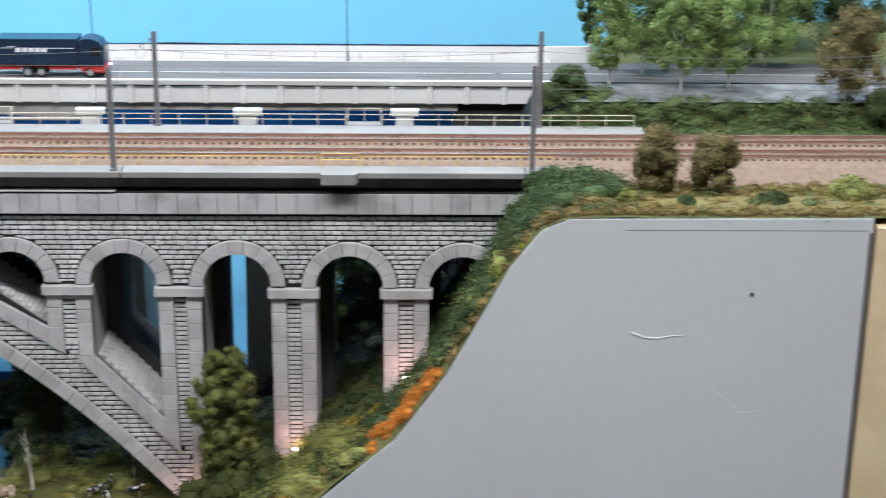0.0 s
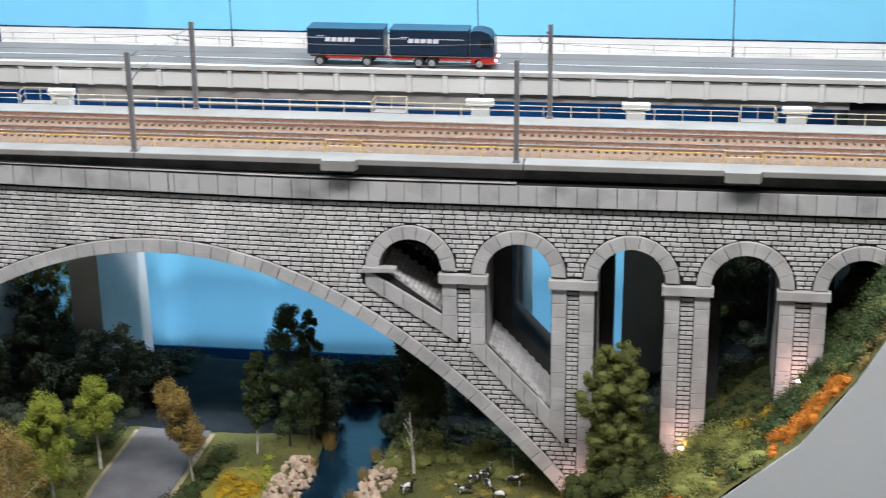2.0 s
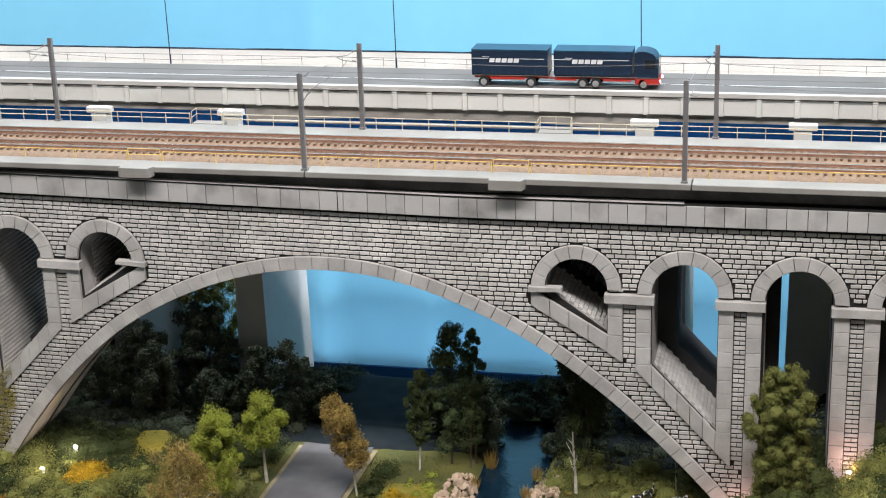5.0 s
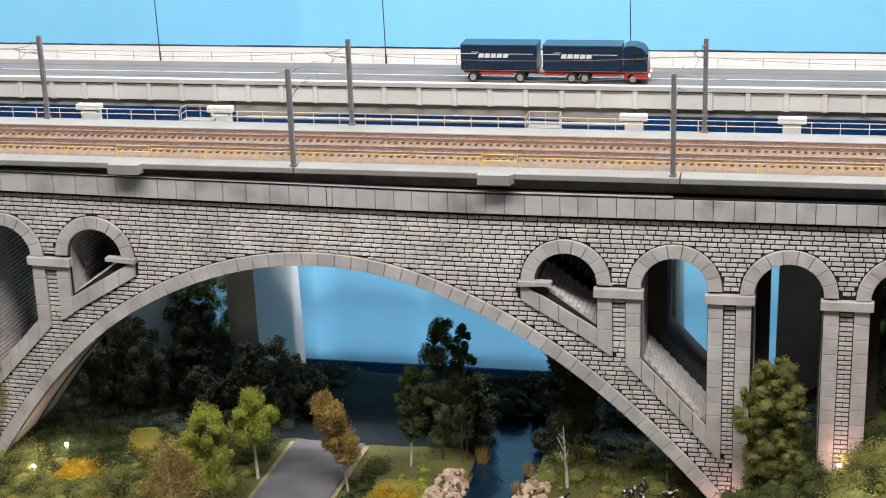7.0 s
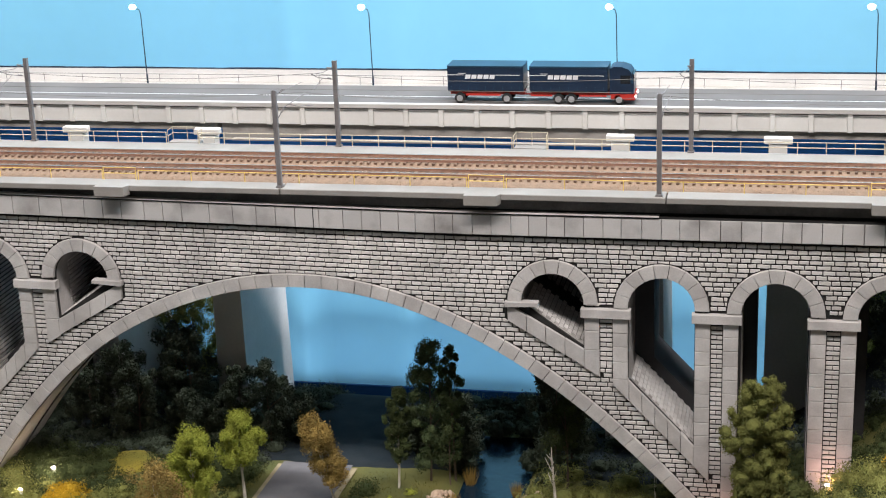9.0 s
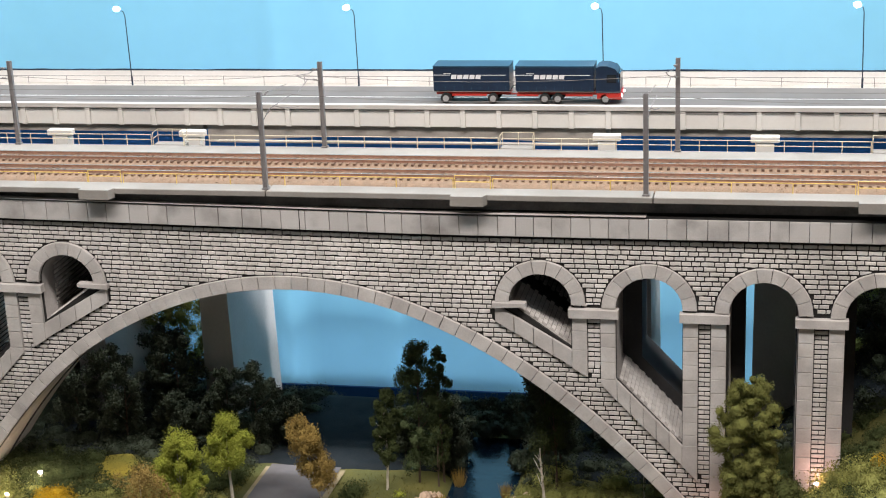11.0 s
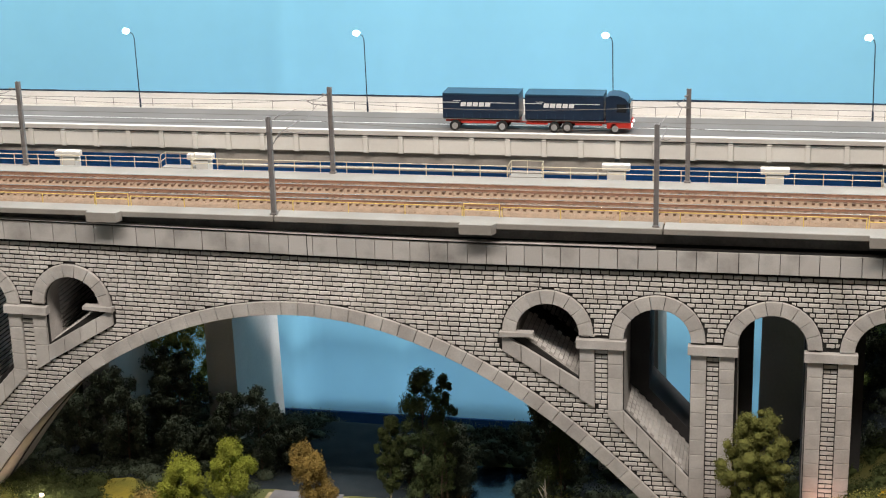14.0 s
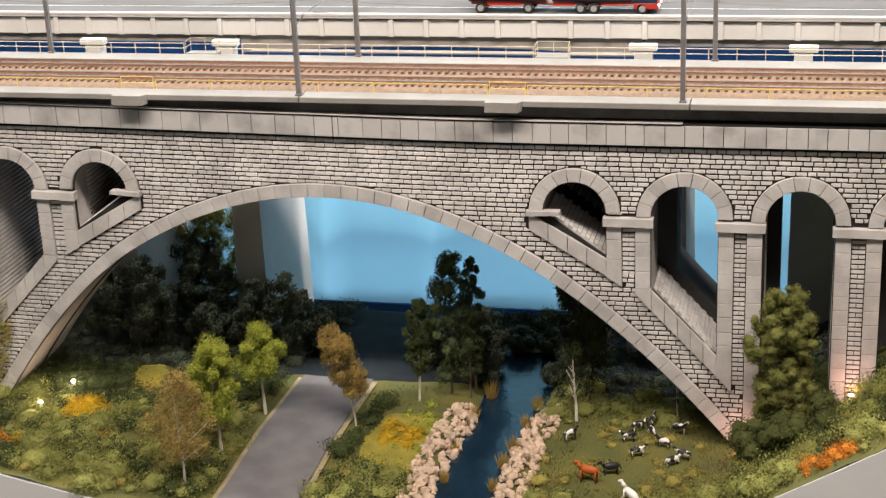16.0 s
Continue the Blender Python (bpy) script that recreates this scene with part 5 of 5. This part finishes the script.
def reeds(x, y, z, h, n, seed):
    g = random.Random(seed)
    bm = bmesh.new()
    for k in range(n):
        a, r = g.uniform(0, 6.28), g.uniform(0, h * 0.25)
        bx, by = r * math.cos(a), r * math.sin(a)
        tx, ty = bx * 2.2, by * 2.2
        w = 0.0004
        v = [bm.verts.new(p) for p in ((bx - w, by, 0), (bx + w, by, 0), (tx, ty, h * g.uniform(0.7, 1.1)))]
        bm.faces.new(v)
    ob = new("reeds", mesh_of(bm, "reeds", STRAW))
    ob.location = (x, y, z)
    return tagged(ob, "tuft of straw-coloured reeds at the water's edge", "reeds", "reeds by the river")


for i, (x, y, h) in enumerate(((0.142, -0.020, 0.018), (0.138, -0.055, 0.016), (0.146, 0.03, 0.016), (0.090, 0.045, 0.016), (0.086, -0.03, 0.012), (0.150, 0.075, 0.016), (0.098, 0.095, 0.02), (0.089, -0.09, 0.012), (0.137, -0.10, 0.014))):
    reeds(x, y, -0.008, h, 90, 300 + i)

# ---- animal figurines on the meadow: plain shapes ----
COWSKIN = mat("black_and_white_paint", (0.015, 0.015, 0.015), 0.5, var=0.0, scale=170, fine=200, tint=(0.75, 0.73, 0.70), edge=(0.53, 0.55))
BLACKPAINT = mat("black_paint", (0.02, 0.02, 0.02), 0.5, var=0.1)
REDPAINT = mat("orange_red_paint", (0.48, 0.10, 0.02), 0.5, var=0.1)
WHITEPAINT = mat("white_paint", (0.80, 0.78, 0.74), 0.5, var=0.05)


def figurine(x, y, turn, material, label, size=1.0, rear=0.0, name="animal_figurine"):
    bm = bmesh.new()
    s = size
    bmesh.ops.create_uvsphere(bm, u_segments=10, v_segments=7, radius=1.0, matrix=Matrix.Translation((0, 0, 0.0125 * s)) @ Matrix.Rotation(-rear, 4, "Y") @ Matrix.Diagonal((0.0095 * s, 0.0036 * s, 0.0042 * s, 1)))
    lift = 0.0095 * s * math.sin(rear)
    for px in (-0.0068, 0.0066):
        for py in (-0.0018, 0.0018):
            up = lift * (1 if px > 0 else -0.6)
            foot = (px * s + (0.004 * s if rear and px > 0 else 0), py * s, (0.006 * s if rear and px > 0 else 0))
            tube(bm, [(px * s, py * s, 0.0115 * s + up), (px * s + 0.0004, py * s, 0.0055 * s + up * 0.6), foot], 0.0011 * s, 6, 0.0007 * s)
    tube(bm, [(0.0072 * s, 0, 0.0135 * s + lift), (0.0105 * s, 0, 0.0172 * s + lift)], 0.0022 * s, 7, 0.0016 * s)
    bmesh.ops.create_uvsphere(bm, u_segments=8, v_segments=6, radius=1.0, matrix=Matrix.Translation((0.0122 * s, 0, 0.0176 * s + lift)) @ Matrix.Rotation(0.5, 4, "Y") @ Matrix.Diagonal((0.0032 * s, 0.0016 * s, 0.0017 * s, 1)))
    tube(bm, [(-0.0092 * s, 0, 0.0140 * s - lift * 0.6), (-0.0108 * s, 0, 0.0080 * s - lift * 0.6)], 0.0005 * s, 5)
    ob = new(name, mesh_of(bm, name, material, True))
    ob.location = (x, y, ground(x, y) + 0.0008)
    ob.rotation_euler = (0, 0, math.radians(turn))
    return tagged(ob, label, "figurine", "meadow figurines")


figurine(0.266, -0.110, 150, WHITEPAINT, "small white rearing horse figurine on the meadow", 1.0, 0.45)
figurine(0.224, -0.082, 165, REDPAINT, "small orange-red cow figurine on the meadow", 1.05)
figurine(0.242, -0.064, 200, BLACKPAINT, "small black cow figurine on the meadow", 0.9)
for i, (x, y, a) in enumerate(((0.258, 0.020, 30), (0.252, -0.005, 200), (0.272, 0.008, 120), (0.297, 0.018, 10), (0.286, -0.012, 160), (0.263, -0.036, 20), (0.306, -0.034, 170), (0.297, -0.045, 30), (0.270, 0.035, 80), (0.195, -0.005, 40))):
    figurine(x, y, a, COWSKIN, "small black and white cow figurine on the meadow", 0.75)

# ---- small uplights at the pier feet ----
HOUSING = mat("white_lamp_housing", (0.75, 0.73, 0.70), 0.5, var=0.05)


def uplight(x, y, z, watts=0.026, color=(1.0, 0.50, 0.42)):
    ob = thing("uplight", x, y, z, "small lit spotlight on the ground below a pier", "spotlight", "pier spotlights")
    bm = bmesh.new()
    tube(bm, [(0, 0, -0.003), (0, 0, 0.0012)], 0.0022, 10)
    part("housing", bm, HOUSING, ob)
    bm = bmesh.new()
    bmesh.ops.create_uvsphere(bm, u_segments=10, v_segments=6, radius=0.0021, matrix=Matrix.Translation((0, 0.0002, 0.0018)) @ Matrix.Diagonal((1.2, 1, 0.8, 1)))
    part("lens", bm, GLOW, ob, "glowing warm lens", True)
    data = bpy.data.lights.new("uplight_glow", "POINT")
    data.energy, data.color, data.shadow_soft_size = watts, color, 0.003
    li = new("uplight_glow", data)
    li.location = (x, y - 0.0080, z + 0.0110)


for x, y, z, watts in ((0.359, -0.0115, 0.009, 0.026), (0.456, -0.0115, 0.066, 0.026), (0.5595, -0.0115, 0.140, 0.026), (-0.349, -0.024, ground(-0.349, -0.024) + 0.011, 0.014), (-0.337, 0.030, ground(-0.337, 0.03) + 0.011, 0.045)):
    uplight(x, y, z, watts, (1.0, 0.50, 0.42) if x > 0 else (1.0, 0.82, 0.66))

# ---- bricks of the viaduct front ----
w, h = BW - JX, BH - JZ
rng = random.Random(5)


def rough_brick(x, z, wid, hei, g):
    """The uneven outline of a hand-cut brick, anticlockwise."""
    j = lambda k: g.uniform(-k, k)
    low = [(x + wid * t + (0 if t in (0, 1) else j(0.0006)), z + j(0.00028)) for t in (0, 0.35, 0.7, 1)]
    high = [(x + wid * t + (0 if t in (0, 1) else j(0.0006)), z + hei + j(0.00028)) for t in (1, 0.65, 0.3, 0)]
    return low + high


brick_meshes = []
for k in range(12):
    bm = bmesh.new()
    q = rough_brick(0, 0, w, h, rng)
    prism(bm, q, shrink(q, 0.0003), 0.0012, -0.0004, 0.0003)
    brick_meshes.append(mesh_of(bm, "brick", BRICK))
rest = bmesh.new()
single = 0
nrow = int((TOP - 0.001 + 0.03) / BH)
for r in range(nrow):
    z = TOP - 0.0008 - BH * (r + 1)
    x = -0.52 + (BW / 2 if r % 2 else 0) + rng.uniform(-0.002, 0.002)
    while x < 0.70:
        wid = w * rng.choice((0.72, 0.85, 0.95, 1.0, 1.08, 1.2))
        n = 9
        spans = []
        for k in range(n):
            xx = x + wid * k / (n - 1)
            free = [z + h * j / 6 for j in range(7) if not blocked(xx, z + h * j / 6)]
            spans.append((xx, min(free), max(free)) if len(free) > 2 else None)
        if all(p and p[2] - p[1] > h * 0.98 for p in spans):
            if -0.135 < x < 0.155 and single < 300 and r < 14:
                ob = new("brick", brick_meshes[rng.randrange(12)])
                ob.parent = viaduct
                ob.location = (x, rng.uniform(-0.0004, 0.0004), z)
                ob.scale = (wid / w, 1, 1)
                single += 1
            else:
                q = rough_brick(x, z, wid, h, rng)
                prism(rest, q, shrink(q, 0.0003), 0.0012, -0.0004 + rng.uniform(-0.0004, 0.0004), 0.0003)
        else:
            run = []
            for p in spans + [None]:
                if p:
                    run.append(p)
                    continue
                if len(run) > 2:
                    q = [(a, lo) for a, lo, hi in run] + [(a, hi) for a, lo, hi in reversed(run)]
                    prism(rest, q, shrink(q, 0.0003), 0.0012, -0.0004, 0.0003)
                run = []
        x += wid + JX
for i, (xl, xr, zl, zr) in enumerate(PIERS):
    xa, xb = xl + 0.0147, xr - 0.0147
    z = BAYS[i][2] - 0.0098
    odd = i % 2
    while z - BH > STRIP_LOW[i]:
        cuts = [(xa, xb)] if odd else [(xa, xa + (xb - xa) * 0.48), (xa + (xb - xa) * 0.48 + 0.0006, xb)]
        for p, r in cuts:
            q = [(p, z - h), (r, z - h), (r, z), (p, z)]
            for poly in (q, mirror(q)):
                prism(rest, poly, shrink(poly, 0.0003), 0.0012, -0.0004 + rng.uniform(-0.0003, 0.0003), 0.0003)
        odd = not odd
        z -= BH
part("brickwork", rest, BRICK, viaduct, kind="stuff")

# bricks on the sloping floors inside the bays
floor_bm = bmesh.new()
for (xa, za), (xb, zb) in (((0.2735, 0.1585), (0.3315, 0.0965)), ((0.1745, 0.2295), (0.2290, 0.1908))):
    n = int(math.hypot(xb - xa, zb - za) / 0.0046)
    nx, nz = (za - zb) / math.hypot(xb - xa, zb - za), (xb - xa) / math.hypot(xb - xa, zb - za)
    for k in range(n):
        for j in range(12):
            y0 = 0.006 + 0.0098 * j + (0.0049 if k % 2 else 0)
            y1 = min(y0 + 0.0088, 0.124)
            if y1 > 0.070 and y0 < 0.092:
                continue
            t0, t1 = (k + 0.08) / n, (k + 0.92) / n
            for sgn in (1, -1):
                pts = []
                for t, lift in ((t0, 0.0), (t1, 0.0), (t1, 0.0009), (t0, 0.0009)):
                    px, pz = xa + (xb - xa) * t + nx * lift, za + (zb - za) * t + nz * lift
                    pts.append((px if sgn > 0 else 2 * C - px, pz))
                poly = pts if sgn > 0 else pts[::-1]
                prism(floor_bm, poly, poly, y1, y0)
part("bay_floor_bricks", floor_bm, BRICK, viaduct, kind="stuff")
lining = bmesh.new()
for xw, z0, z1, ya in ((-0.4063, 0.098, 0.246, 0.006), (-0.3040, 0.192, 0.246, 0.030), (-0.5095, -0.02, 0.246, 0.006)):
    z, odd = z0, 0
    while z < z1:
        y = ya - (0.0055 if odd else 0.0)
        while y < 0.120:
            yb = min(y + 0.0103 * rng.uniform(0.85, 1.15), 0.1235)
            if yb > ya + 0.002:
                box(lining, xw - 0.0002, xw + 0.0008 + rng.uniform(0, 0.0003), max(y, ya), yb, z, z + h)
            y = yb + JX
        z += BH
        odd = 1 - odd
part("bay_wall_bricks", lining, BRICK, viaduct, kind="stuff")

# the left half of the viaduct was cast a little shorter and stands a few millimetres higher
def from_seam(x):
    if x >= 0.14:
        return 0.0
    return (0.14 - x) ** 2 / 0.16 if x > 0.06 else 0.1 - x


for ob in viaduct.children:
    if ob.data in brick_meshes:
        k = from_seam(ob.location.x)
        ob.location.x += 0.0240 * k
        ob.location.z += (0.0162 + 0.037 * (0.3 - ob.location.z)) * k
        ob.rotation_euler.y = 0.017 * min(1.0, k / 0.04)
        continue
    me = ob.data
    xs = [v.co.x for v in me.vertices]
    if max(xs) - min(xs) > 1.2 and len(me.vertices) < 4000:
        bm = bmesh.new()
        bm.from_mesh(me)
        for cut in (0.14, 0.12, 0.10, 0.08, 0.06):
            bmesh.ops.bisect_plane(bm, geom=bm.verts[:] + bm.edges[:] + bm.faces[:], plane_co=(cut, 0, 0), plane_no=(1, 0, 0))
        bm.to_mesh(me)
        bm.free()
    for v in me.vertices:
        k = from_seam(v.co.x)
        v.co.x += 0.0240 * k
        v.co.z += (0.0162 + 0.037 * (0.3 - v.co.z)) * k
    me.update()
